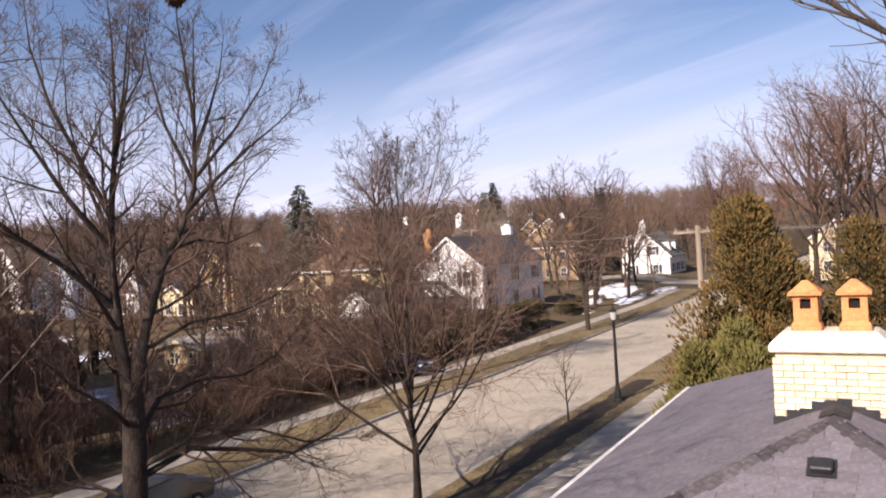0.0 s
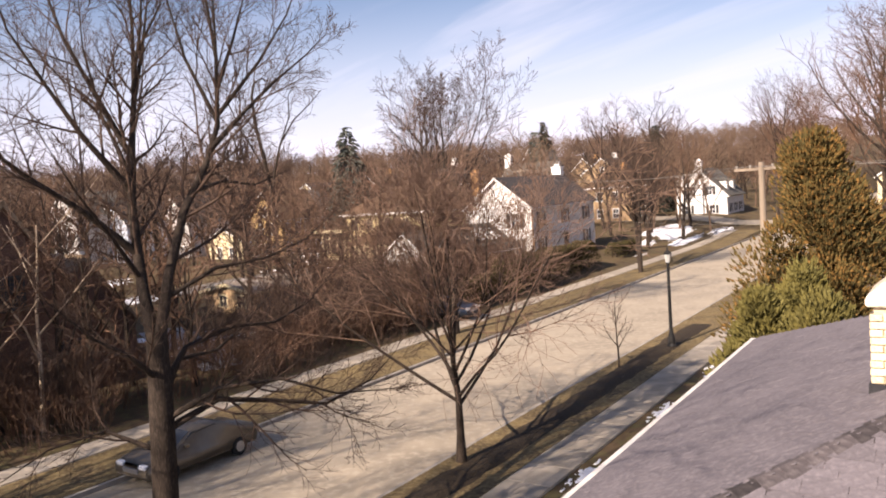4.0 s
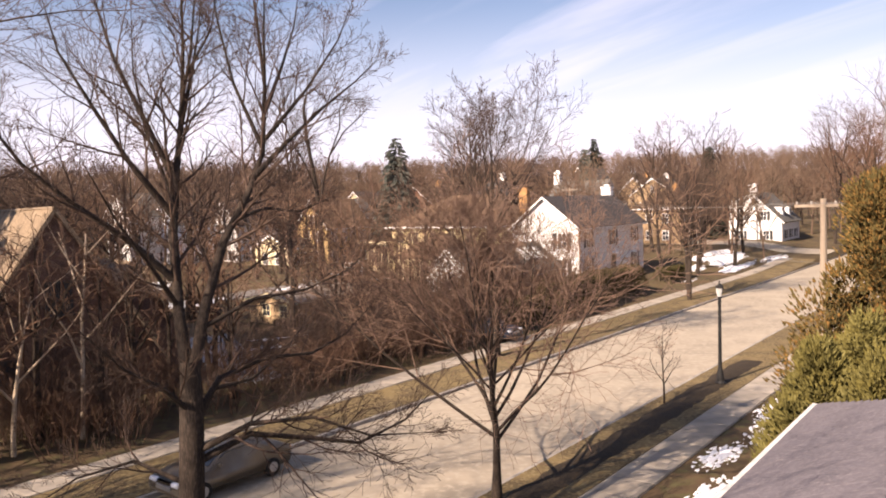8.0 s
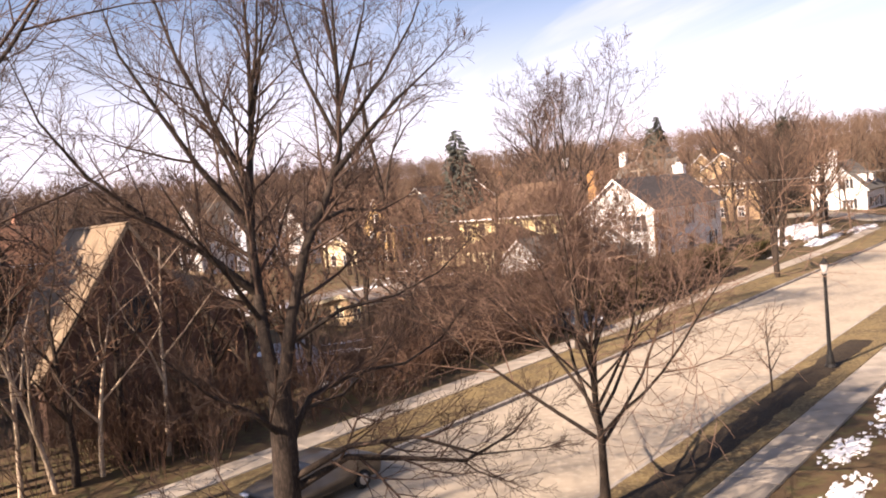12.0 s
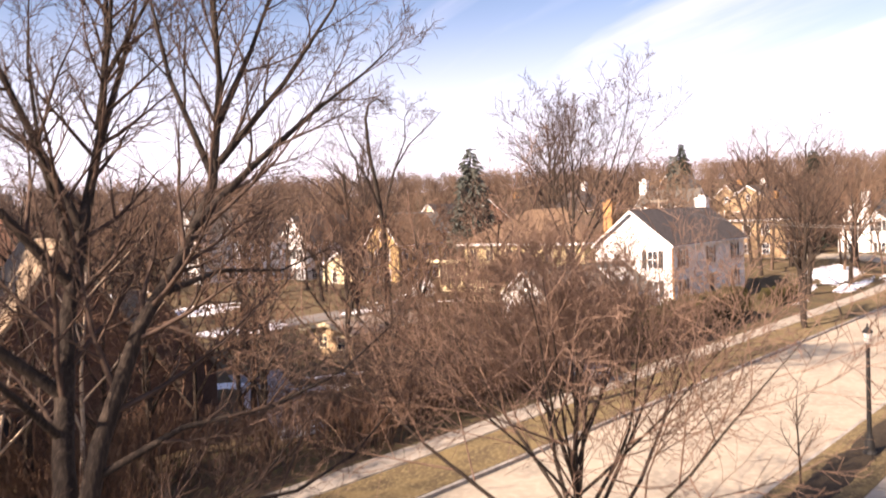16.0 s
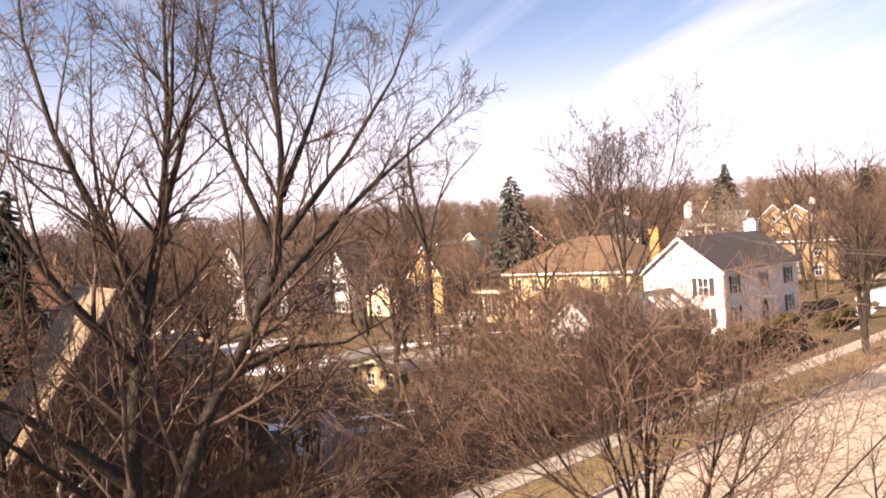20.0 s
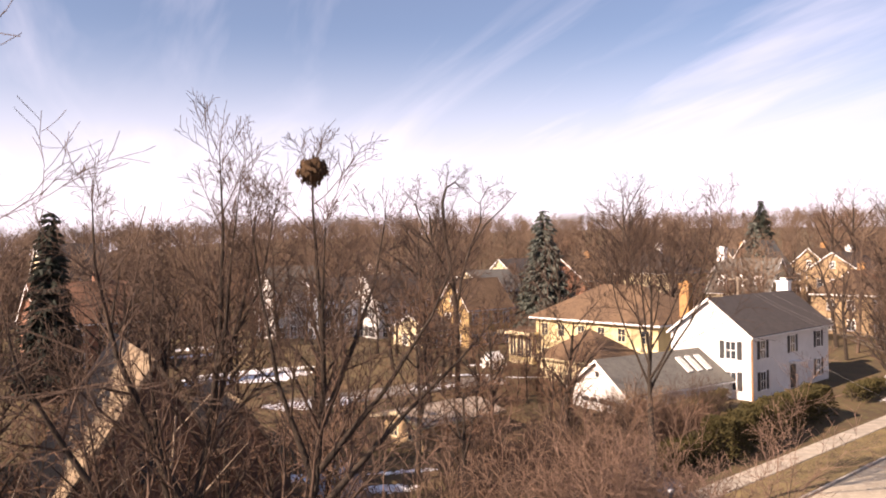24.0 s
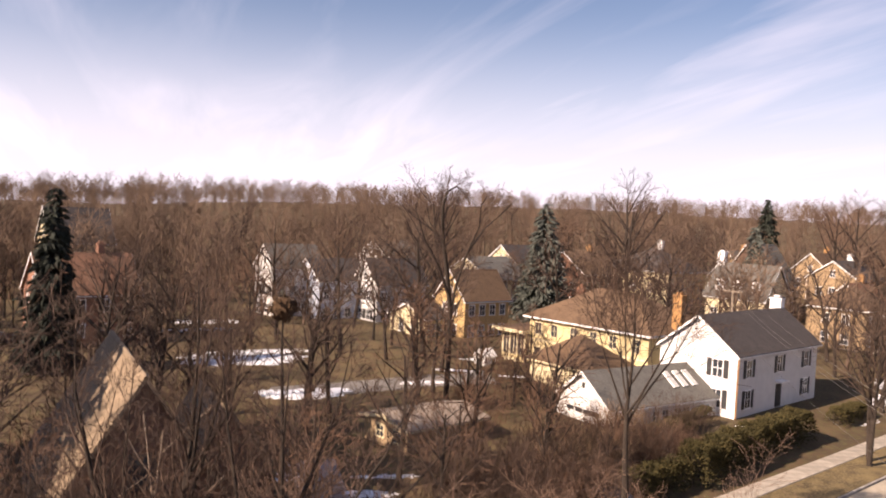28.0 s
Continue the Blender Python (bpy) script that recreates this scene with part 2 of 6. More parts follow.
M = {
    "grass": mat("winter_grass", (0.115, 0.075, 0.038), (0.062, 0.042, 0.024), 0.35, 0.95, 0.8, c3=(0.1, 0.085, 0.035)),
    "straw": mat("straw_grass", (0.17, 0.122, 0.055), (0.08, 0.056, 0.03), 0.9, 0.95, 1.0, c3=(0.22, 0.17, 0.082)),
    # paler twigs: the sun on the round crown is put into the colour
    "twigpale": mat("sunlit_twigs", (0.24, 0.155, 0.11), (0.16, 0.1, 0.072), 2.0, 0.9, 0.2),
    "litter": mat("leaf_litter", (0.12, 0.075, 0.04), (0.06, 0.04, 0.025), 1.2, 0.95, 1.0, c3=(0.2, 0.13, 0.07)),
    "road": mat("worn_asphalt", (0.37, 0.315, 0.24), (0.275, 0.236, 0.182), 0.45, 0.9, 0.4, c3=(0.39, 0.338, 0.262)),
    "walk": mat("sidewalk_concrete", (0.37, 0.325, 0.265), (0.25, 0.22, 0.18), 1.2, 0.9, 0.3, vary=0.12),
    "kerb": mat("kerb_concrete", (0.36, 0.33, 0.29), (0.22, 0.2, 0.18), 1.5, 0.9, 0.4),
    "snow": mat("old_snow", (0.82, 0.83, 0.86), (0.7, 0.72, 0.76), 2.0, 0.7, 0.8),
    "white": coursed(mat("white_clapboard", (0.7, 0.685, 0.665), (0.63, 0.615, 0.595), 1.0, 0.6, 0.1), 0.115, 0.012),
    "trim": mat("white_trim_paint", (0.82, 0.81, 0.79), (0.76, 0.75, 0.73), 3.0, 0.5, 0.1),
    "yellow": mat("cream_stucco", (0.66, 0.54, 0.3), (0.56, 0.45, 0.24), 1.2, 0.85, 0.3),
    "cream": mat("cream_paint", (0.72, 0.62, 0.4), (0.64, 0.55, 0.35), 1.2, 0.8, 0.2),
    "weathered": coursed(mat("weathered_brown_gray_shingle", (0.27, 0.22, 0.175), (0.2, 0.165, 0.135), 1.5, 0.92, 0.6, c3=(0.31, 0.26, 0.21)), 0.14, 0.02),
    "tanwall": mat("tan_brick", (0.36, 0.25, 0.14), (0.29, 0.2, 0.115), 1.5, 0.9, 0.4, c3=(0.4, 0.29, 0.18)),
    "gold": mat("ochre_clapboard", (0.48, 0.33, 0.15), (0.4, 0.27, 0.12), 1.2, 0.8, 0.2),
    "brick": mat("brown_brick", (0.26, 0.12, 0.075), (0.2, 0.09, 0.06), 2.0, 0.9, 0.5, c3=(0.3, 0.19, 0.13)),
    "darkbrick": mat("dark_brick", (0.15, 0.085, 0.06), (0.1, 0.06, 0.045), 2.0, 0.9, 0.5, c3=(0.19, 0.12, 0.09)),
    "blue": mat("pale_blue_siding", (0.6, 0.66, 0.76), (0.52, 0.57, 0.67), 1.0, 0.7, 0.1),
    "tan": coursed(mat("tan_shingle", (0.27, 0.2, 0.13), (0.21, 0.155, 0.1), 1.5, 0.9, 0.5, c3=(0.17, 0.125, 0.085)), 0.14, 0.02),
    "grayroof": coursed(mat("gray_shingle", (0.062, 0.053, 0.05), (0.046, 0.04, 0.039), 1.5, 0.92, 0.6, c3=(0.08, 0.069, 0.064)), 0.14, 0.02),
    "palegray": coursed(mat("pale_gray_shingle", (0.125, 0.118, 0.105), (0.09, 0.085, 0.076), 1.5, 0.92, 0.6, c3=(0.15, 0.142, 0.128)), 0.14, 0.02),
    "brownroof": coursed(mat("brown_shingle", (0.135, 0.085, 0.05), (0.1, 0.063, 0.038), 1.2, 0.92, 0.6, c3=(0.165, 0.107, 0.067)), 0.14, 0.02),
    "redroof": coursed(mat("red_brown_shingle", (0.19, 0.1, 0.062), (0.14, 0.075, 0.048), 1.2, 0.92, 0.6), 0.14, 0.02),
    "shingle": mat("slate_gray_shingle", (0.138, 0.123, 0.134), (0.108, 0.097, 0.107), 2.5, 0.92, 0.9, c3=(0.17, 0.152, 0.162), vary=0.12),
    "capshingle": mat("ridge_shingle", (0.062, 0.053, 0.055), (0.045, 0.039, 0.041), 2.5, 0.92, 0.9, c3=(0.08, 0.07, 0.071), vary=0.55),
    "shutter": mat("black_shutter", (0.03, 0.03, 0.032), (0.045, 0.045, 0.045), 4.0, 0.6, 0.2),
    "glass": glass_mat("dark_window_glass", (0.035, 0.04, 0.048)),
    "bark": mat("gray_brown_bark", (0.04, 0.029, 0.021), (0.02, 0.015, 0.012), 5.0, 0.95, 1.0, c3=(0.062, 0.045, 0.034), stretch=(1, 1, 0.25)),
    "twig": mat("bare_twigs", (0.095, 0.061, 0.044), (0.055, 0.036, 0.027), 2.0, 0.9, 0.2),
    "twigred": mat("reddish_twigs", (0.14, 0.08, 0.05), (0.085, 0.049, 0.033), 2.0, 0.9, 0.2),
    "woods": mat("far_bare_woods", (0.15, 0.1, 0.068), (0.105, 0.07, 0.05), 0.05, 0.95, 0.0, c3=(0.19, 0.13, 0.09)),
    "cedar": mat("cedar_foliage", (0.095, 0.068, 0.02), (0.045, 0.04, 0.014), 1.0, 0.9, 0.3, c3=(0.2, 0.105, 0.028), vary=0.2),
    "arbor": mat("arborvitae_foliage", (0.15, 0.125, 0.03), (0.09, 0.08, 0.022), 1.5, 0.85, 0.3, c3=(0.17, 0.15, 0.05), vary=0.15),
    "spruce": mat("blue_spruce_needles", (0.074, 0.081, 0.068), (0.046, 0.054, 0.046), 1.0, 0.9, 0.3, c3=(0.105, 0.111, 0.092), vary=0.2),
    "darkspruce": mat("dark_spruce_needles", (0.03, 0.035, 0.025), (0.02, 0.024, 0.018), 1.0, 0.9, 0.3, vary=0.15),
    "hedge": mat("yew_hedge", (0.055, 0.045, 0.014), (0.032, 0.03, 0.011), 1.5, 0.9, 0.3, c3=(0.085, 0.062, 0.02)),
    "dryleaf": mat("dry_leaves", (0.085, 0.05, 0.026), (0.05, 0.03, 0.017), 6.0, 0.95, 0.4),
    "drygrass": mat("dry_stems", (0.3, 0.2, 0.12), (0.21, 0.14, 0.085), 2.0, 0.9, 0.2),
    "iron": mat("black_cast_iron", (0.014, 0.014, 0.015), (0.022, 0.021, 0.02), 8.0, 0.6, 0.2, spec=0.2),
    "frost": mat("frosted_lamp_glass", (0.5, 0.5, 0.48), (0.42, 0.42, 0.4), 5.0, 0.3, 0.0),
    "pole": mat("weathered_pole", (0.3, 0.24, 0.18), (0.22, 0.175, 0.13), 3.0, 0.9, 0.6, stretch=(1, 1, 0.15)),
    "wire": mat("aluminium_cable", (0.2, 0.18, 0.16), (0.15, 0.135, 0.12), 4.0, 0.6, 0.0),
    "limestone": mat("buff_brick", (0.74, 0.62, 0.42), (0.66, 0.54, 0.35), 6.0, 0.9, 0.6, c3=(0.8, 0.7, 0.52), vary=0.18),
    "mortar": mat("pale_mortar", (0.55, 0.46, 0.33), (0.48, 0.4, 0.29), 8.0, 0.95, 0.6),
    "capstone": mat("chimney_cap_concrete", (0.74, 0.66, 0.52), (0.62, 0.55, 0.43), 4.0, 0.9, 0.5),
    "terracotta": mat("terracotta", (0.62, 0.25, 0.085), (0.52, 0.2, 0.07), 5.0, 0.8, 0.3, c3=(0.66, 0.31, 0.13)),
    "flash": mat("dark_lead_flashing", (0.022, 0.022, 0.026), (0.035, 0.034, 0.036), 5.0, 0.5, 0.2),
    "soot": mat("sooty_flue", (0.01, 0.009, 0.008), (0.014, 0.012, 0.01), 5.0, 0.95, 0.0),
    "ventmetal": mat("black_vent_plastic", (0.02, 0.02, 0.022), (0.03, 0.03, 0.03), 6.0, 0.5, 0.1),
    "gutter": mat("white_drip_edge", (0.7, 0.67, 0.62), (0.55, 0.52, 0.48), 3.0, 0.5, 0.1),
    "carbody": mat("bronze_car_paint", (0.17, 0.14, 0.105), (0.145, 0.12, 0.09), 3.0, 0.28, 0.0, metal=0.4, spec=0.6),
    "carblue": mat("dark_blue_car_paint", (0.03, 0.04, 0.065), (0.025, 0.034, 0.055), 3.0, 0.28, 0.0, metal=0.3, spec=0.6),
    "tyre": mat("tyre_rubber", (0.015, 0.015, 0.015), (0.025, 0.024, 0.023), 8.0, 0.9, 0.2),
    "rim": mat("alloy_rim", (0.45, 0.45, 0.46), (0.38, 0.38, 0.39), 5.0, 0.35, 0.0, metal=0.8),
    "lamp": mat("headlamp_glass", (0.7, 0.72, 0.75), (0.6, 0.62, 0.66), 5.0, 0.12, 0.0, spec=0.7),
    "chimbrick": mat("orange_brick", (0.4, 0.22, 0.09), (0.32, 0.17, 0.07), 3.0, 0.9, 0.5),
    # grey slush; the blue of the shade over it is put into the colour
    "slush": mat("shaded_icy_slush", (0.2, 0.205, 0.225), (0.12, 0.12, 0.125), 0.7, 0.5, 0.4, c3=(0.3, 0.31, 0.34)),
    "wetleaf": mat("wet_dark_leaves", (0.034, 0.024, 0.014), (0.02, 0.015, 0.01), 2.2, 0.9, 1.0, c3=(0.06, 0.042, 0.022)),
    "palebark": mat("pale_flaking_bark", (0.42, 0.33, 0.24), (0.27, 0.2, 0.14), 4.0, 0.9, 0.8, c3=(0.5, 0.41, 0.31), stretch=(1, 1, 0.3)),
    "pool": mat("wet_drive", (0.2, 0.18, 0.16), (0.15, 0.135, 0.12), 0.8, 0.7, 0.3),
    "fence": mat("weathered_fence_boards", (0.2, 0.15, 0.11), (0.14, 0.105, 0.08), 3.0, 0.9, 0.5, stretch=(1, 1, 0.2)),
}


# ---- building helpers ----
def W(a, l, z=0.0):
    """World place of a metres along the street, l across it."""
    return S * a + N * l + Vector((0, 0, z))


def spot(a, l, z=0.0, turn=0.0, lean=0.0):
    return Matrix.Translation(W(a, l, z)) @ pose(0, 0, 0, lean, 0, HEAD + turn)


def thing(name, m, label, category, group="", kind=""):
    ob = new(name)
    ob.empty_display_size = 0.3
    ob.matrix_world = m
    return tagged(ob, label, category, group, kind)


def mesh_of(name, bm, material, smooth=False):
    me = bpy.data.meshes.new(name)
    bm.to_mesh(me)
    bm.free()
    me.materials.append(material)
    if smooth:
        me.polygons.foreach_set("use_smooth", [True] * len(me.polygons))
    return me


def data_mesh(name, verts, faces, material, smooth=False):
    me = bpy.data.meshes.new(name)
    me.from_pydata(verts.tolist() if isinstance(verts, np.ndarray) else [tuple(v) for v in verts], [], faces.tolist() if isinstance(faces, np.ndarray) else faces)
    me.materials.append(material)
    if smooth:
        me.polygons.foreach_set("use_smooth", [True] * len(me.polygons))
    return me


def part(name, bm, material, parent, label="", smooth=False):
    me = bm if isinstance(bm, bpy.types.Mesh) else mesh_of(name, bm, material, smooth)
    ob = new(name, me)
    ob.parent = parent
    return tagged(ob, label)


def box(bm, x0, x1, y0, y1, z0, z1, bevel=0.0):
    m = Matrix.Translation(((x0 + x1) / 2, (y0 + y1) / 2, (z0 + z1) / 2)) @ Matrix.Diagonal((abs(x1 - x0), abs(y1 - y0), abs(z1 - z0), 1))
    r = bmesh.ops.create_cube(bm, size=1, matrix=m)
    if bevel:
        es = list({e for v in r["verts"] for e in v.link_edges})
        bmesh.ops.bevel(bm, geom=es, offset=bevel, segments=1, affect="EDGES")
    return bm


def abox(x0, x1, y0, y1, z0, z1, bevel=0.0):
    return box(bmesh.new(), x0, x1, y0, y1, z0, z1, bevel)


def solid(bm, pts, faces):
    vs = [bm.verts.new(p) for p in pts]
    for f in faces:
        bm.faces.new([vs[i] for i in f])
    bmesh.ops.recalc_face_normals(bm, faces=bm.faces)
    return bm


def slab(pts, thick):
    """A flat plate on the polygon pts, thick metres deep below it."""
    bm = bmesh.new()
    nrm = (Vector(pts[1]) - Vector(pts[0])).cross(Vector(pts[-1]) - Vector(pts[0])).normalized()
    if nrm.z < 0:
        nrm = -nrm
    top = [bm.verts.new(p) for p in pts]
    low = [bm.verts.new(Vector(p) - nrm * thick) for p in pts]
    bm.faces.new(top)
    bm.faces.new(low[::-1])
    for i in range(len(pts)):
        j = (i + 1) % len(pts)
        bm.faces.new((top[i], low[i], low[j], top[j]))
    bmesh.ops.recalc_face_normals(bm, faces=bm.faces)
    return bm


def tube(bm, pts, radii, sides=8, caps=True):
    rings = []
    for i, p in enumerate(pts):
        p = Vector(p)
        d = (Vector(pts[min(i + 1, len(pts) - 1)]) - Vector(pts[max(i - 1, 0)])).normalized()
        u = d.orthogonal().normalized() if abs(d.z) < 0.95 else Vector((1, 0, 0))
        u = (u - d * u.dot(d)).normalized()
        v = d.cross(u)
        r = radii[i] if hasattr(radii, "__len__") else radii
        rings.append([bm.verts.new(p + (u * math.cos(2 * math.pi * k / sides) + v * math.sin(2 * math.pi * k / sides)) * r) for k in range(sides)])
    for a, b in zip(rings, rings[1:]):
        for k in range(sides):
            bm.faces.new((a[k], a[(k + 1) % sides], b[(k + 1) % sides], b[k]))
    if caps:
        bm.faces.new(rings[0][::-1])
        bm.faces.new(rings[-1])
    return bm


def lathe(profile, sides=10, z0=0.0):
    """A turned shape from (radius, height) pairs."""
    return tube(bmesh.new(), [(0, 0, z0 + z) for _, z in profile], [r for r, _ in profile], sides)


# ---- ground and street ----
KERB_NEAR, KERB_FAR, WALK_NEAR, WALK_FAR = 14.8, 24.0, (10.7, 12.2), (27.0, 28.5)


def smooth(x, a, b):
    t = min(1.0, max(0.0, (x - a) / (b - a)))
    return t * t * (3 - 2 * t)


def ground_z(a, l):
    """Height of the lots: a kerb's height by the street, rising behind the far sidewalk."""
    z = 0.14
    if l > 28.5:
        z += smooth(l, 28.5, 36) * (0.35 + 0.75 * smooth(a, 35, 60)) + 0.012 * max(0, l - 40) * smooth(l, 40, 60) * (1 if l < 160 else 160 / l)
    if l < 10.7:
        z += smooth(-l, -10.7, -3) * 0.35
    z += 0.9 * smooth(a, 90, 125) * smooth(l, 5, 30)
    d = math.hypot(max(a, 0), max(l, 0) if l > 0 else 0.4 * l)
    z += min(30.0 - 19.0 * smooth(math.degrees(math.atan2(l, max(a, 1.0))), 46, 78), 0.055 * max(0.0, d - 150))
    n = noise.noise(Vector((a * 0.08, l * 0.08, 0)))
    z += 0.12 * n * (smooth(l, 29, 36) + smooth(-l, -10, -2))
    return z


def build_ground():
    av = [-900, -500, -250, -120, -60] + list(np.arange(-40, 150, 3.0)) + [160, 180, 210, 250, 320, 420, 560, 800, 1200, 2000, 3400]
    lv = [-3000, -1500, -700, -300, -150, -80, -50, -30, -20] + list(np.arange(-12, 10.7, 3)) + [10.7, 12.2, KERB_NEAR, KERB_NEAR + 0.02, 19.4, KERB_FAR - 0.02, KERB_FAR, 27.0, 28.5] + list(np.arange(30, 126, 3.0)) + [140, 170, 210, 260, 330, 450, 650, 1000, 1600, 3200]
    verts, faces = [], []
    for a in av:
        for l in lv:
            z = -0.2 if KERB_NEAR + 0.01 < l < KERB_FAR - 0.01 else ground_z(a, l)
            verts.append(W(a, l, z))
    n = len(lv)
    for i in range(len(av) - 1):
        for j in range(n - 1):
            faces.append((i * n + j, (i + 1) * n + j, (i + 1) * n + j + 1, i * n + j + 1))
    ob = new("ground", data_mesh("ground", verts, faces, M["grass"], True))
    tagged(ob, "brown winter grass lots with thin leaf litter", "ground", kind="structure")


build_ground()


def strip(name, label, category, a0, a1, l0, l1, z, thick, material, step=4.0, kind="structure"):
    """A paved strip along the street that follows the ground if z is None."""
    verts, faces = [], []
    k = max(2, int((a1 - a0) / step) + 1)
    for a in np.linspace(a0, a1, k):
        for l in (l0, l1):
            zt = ground_z(a, l) + 0.03 if z is None else z
            verts += [W(a, l, zt), W(a, l, zt - thick)]
    for i in range(k - 1):
        p, q = i * 4, i * 4 + 4
        faces += [(p, q, q + 2, p + 2), (p + 1, p + 3, q + 3, q + 1), (p, p + 1, q + 1, q), (p + 2, q + 2, q + 3, p + 3)]
    faces += [(0, 2, 3, 1), (k * 4 - 4, k * 4 - 3, k * 4 - 1, k * 4 - 2)]
    return tagged(new(name, data_mesh(name, verts, faces, material)), label, category, kind=kind)


strip("road", "pale worn asphalt street with tree shadows", "road", -60, 300, KERB_NEAR + 0.16, KERB_FAR - 0.16, 0.0, 0.15, M["road"])
for nm, l0, l1 in (("kerb_near", KERB_NEAR, KERB_NEAR + 0.16), ("kerb_far", KERB_FAR - 0.16, KERB_FAR)):
    strip(nm, "grey concrete kerb along the street", "kerb", -60, 300, l0, l1, 0.15, 0.3, M["kerb"])
verts, faces = [], []
lv = list(np.arange(24.05, 50, 3.0))
for l in lv:
    for a in (117.0, 119.0, 121.0, 123.0, 125.0):
        verts += [W(a, l, ground_z(a, l) + 0.06)]
for i in range(len(lv) - 1):
    for j in range(4):
        faces.append((i * 5 + j, i * 5 + j + 1, i * 5 + j + 6, i * 5 + j + 5))
tagged(new("road_cross", data_mesh("road_cross", verts, faces, M["road"])), "pale asphalt cross street at the corner", "road", kind="structure")


for nm, l0, l1 in (("verge_near", 12.24, KERB_NEAR - 0.01), ("verge_far", KERB_FAR + 0.01, 26.97)):
    strip(nm, "straw-coloured winter grass between kerb and sidewalk", "grass", -60, 111, l0, l1, None, 0.12, M["straw"])


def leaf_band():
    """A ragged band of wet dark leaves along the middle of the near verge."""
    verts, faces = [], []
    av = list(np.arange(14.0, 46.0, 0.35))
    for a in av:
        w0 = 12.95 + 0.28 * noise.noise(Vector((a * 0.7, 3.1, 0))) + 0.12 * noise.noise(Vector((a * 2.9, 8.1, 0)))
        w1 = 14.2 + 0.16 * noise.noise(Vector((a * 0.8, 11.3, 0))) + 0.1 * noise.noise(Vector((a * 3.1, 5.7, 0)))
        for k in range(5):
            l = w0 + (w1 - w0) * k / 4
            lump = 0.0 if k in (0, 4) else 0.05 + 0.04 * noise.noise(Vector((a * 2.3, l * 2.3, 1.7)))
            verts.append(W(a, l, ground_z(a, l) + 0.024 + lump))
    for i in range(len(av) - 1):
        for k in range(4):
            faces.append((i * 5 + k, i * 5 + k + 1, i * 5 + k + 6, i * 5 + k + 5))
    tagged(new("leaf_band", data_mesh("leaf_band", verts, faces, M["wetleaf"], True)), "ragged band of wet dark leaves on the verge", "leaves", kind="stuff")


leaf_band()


def sidewalk(name, lo, hi, a0, a1, label):
    base = strip(name, label, "sidewalk", a0, a1, lo, hi, None, 0.12, M["kerb"])
    me = mesh_of("slab", abox(0.01, 1.49, 0.02, hi - lo - 0.02, 0, 0.045, 0.012), M["walk"])
    a = a0
    while a < a1 - 1.5:
        ob = new("slab", me)
        ob.matrix_world = spot(a, lo, ground_z(a + 0.7, lo) + 0.02 + 0.006 * math.sin(a * 3.7))
        ob.parent = base
        ob.matrix_parent_inverse = base.matrix_world.inverted()
        a += 1.5
    return base


sidewalk("sidewalk_near", *WALK_NEAR, 9, 78, "pale concrete sidewalk slabs beside the lawn")
sidewalk("sidewalk_far", *WALK_FAR, 0, 111, "pale concrete sidewalk slabs across the street")


def snow_patch(a, l, la, ll, turn=0.0, seed=0):
    """Thin scraps of old snow, thicker and closer together in the middle, that follow the ground."""
    rng = random.Random(seed)
    bm = bmesh.new()
    co, si = math.cos(radians(turn)), math.sin(radians(turn))
    for _ in range(int(30 + 34 * la * ll + 12 * la)):
        t, q = rng.uniform(0, 6.3), rng.random() ** 0.7
        cx, cy = la * q * math.cos(t), ll * q * math.sin(t)
        r = rng.uniform(0.04, 0.2) * (1.25 - 0.8 * q) * min(2.2, 0.45 + 0.7 * ll)
        st = rng.uniform(1.0, 3.2)
        k = 11
        ph = [rng.uniform(0, 6.3) for _ in range(3)]
        rings = []
        for f, h in ((1.0, -0.02), (0.85, 0.016), (0.45, 0.026)):
            ring = []
            for i in range(k):
                w = 2 * math.pi * i / k
                rr = f * r * (1 + 0.3 * math.sin(2 * w + ph[0]) + 0.25 * math.sin(3 * w + ph[1]) + 0.15 * math.sin(5 * w + ph[2]))
                x, y = cx + rr * st * math.cos(w), cy + rr * math.sin(w)
                pa, pl = a + x * co - y * si, l + x * si + y * co
                ring.append(bm.verts.new(W(pa, pl, ground_z(pa, pl) + h)))
            rings.append(ring)
        for p, q2 in zip(rings, rings[1:]):
            for i in range(k):
                bm.faces.new((p[i], p[(i + 1) % k], q2[(i + 1) % k], q2[i]))
        bm.faces.new(rings[-1])
    tagged(new("snow_patch", mesh_of("snow_patch", bm, M["snow"], True)), "thin ragged scraps of old white snow on the grass", "snow", "snow patches", "stuff")


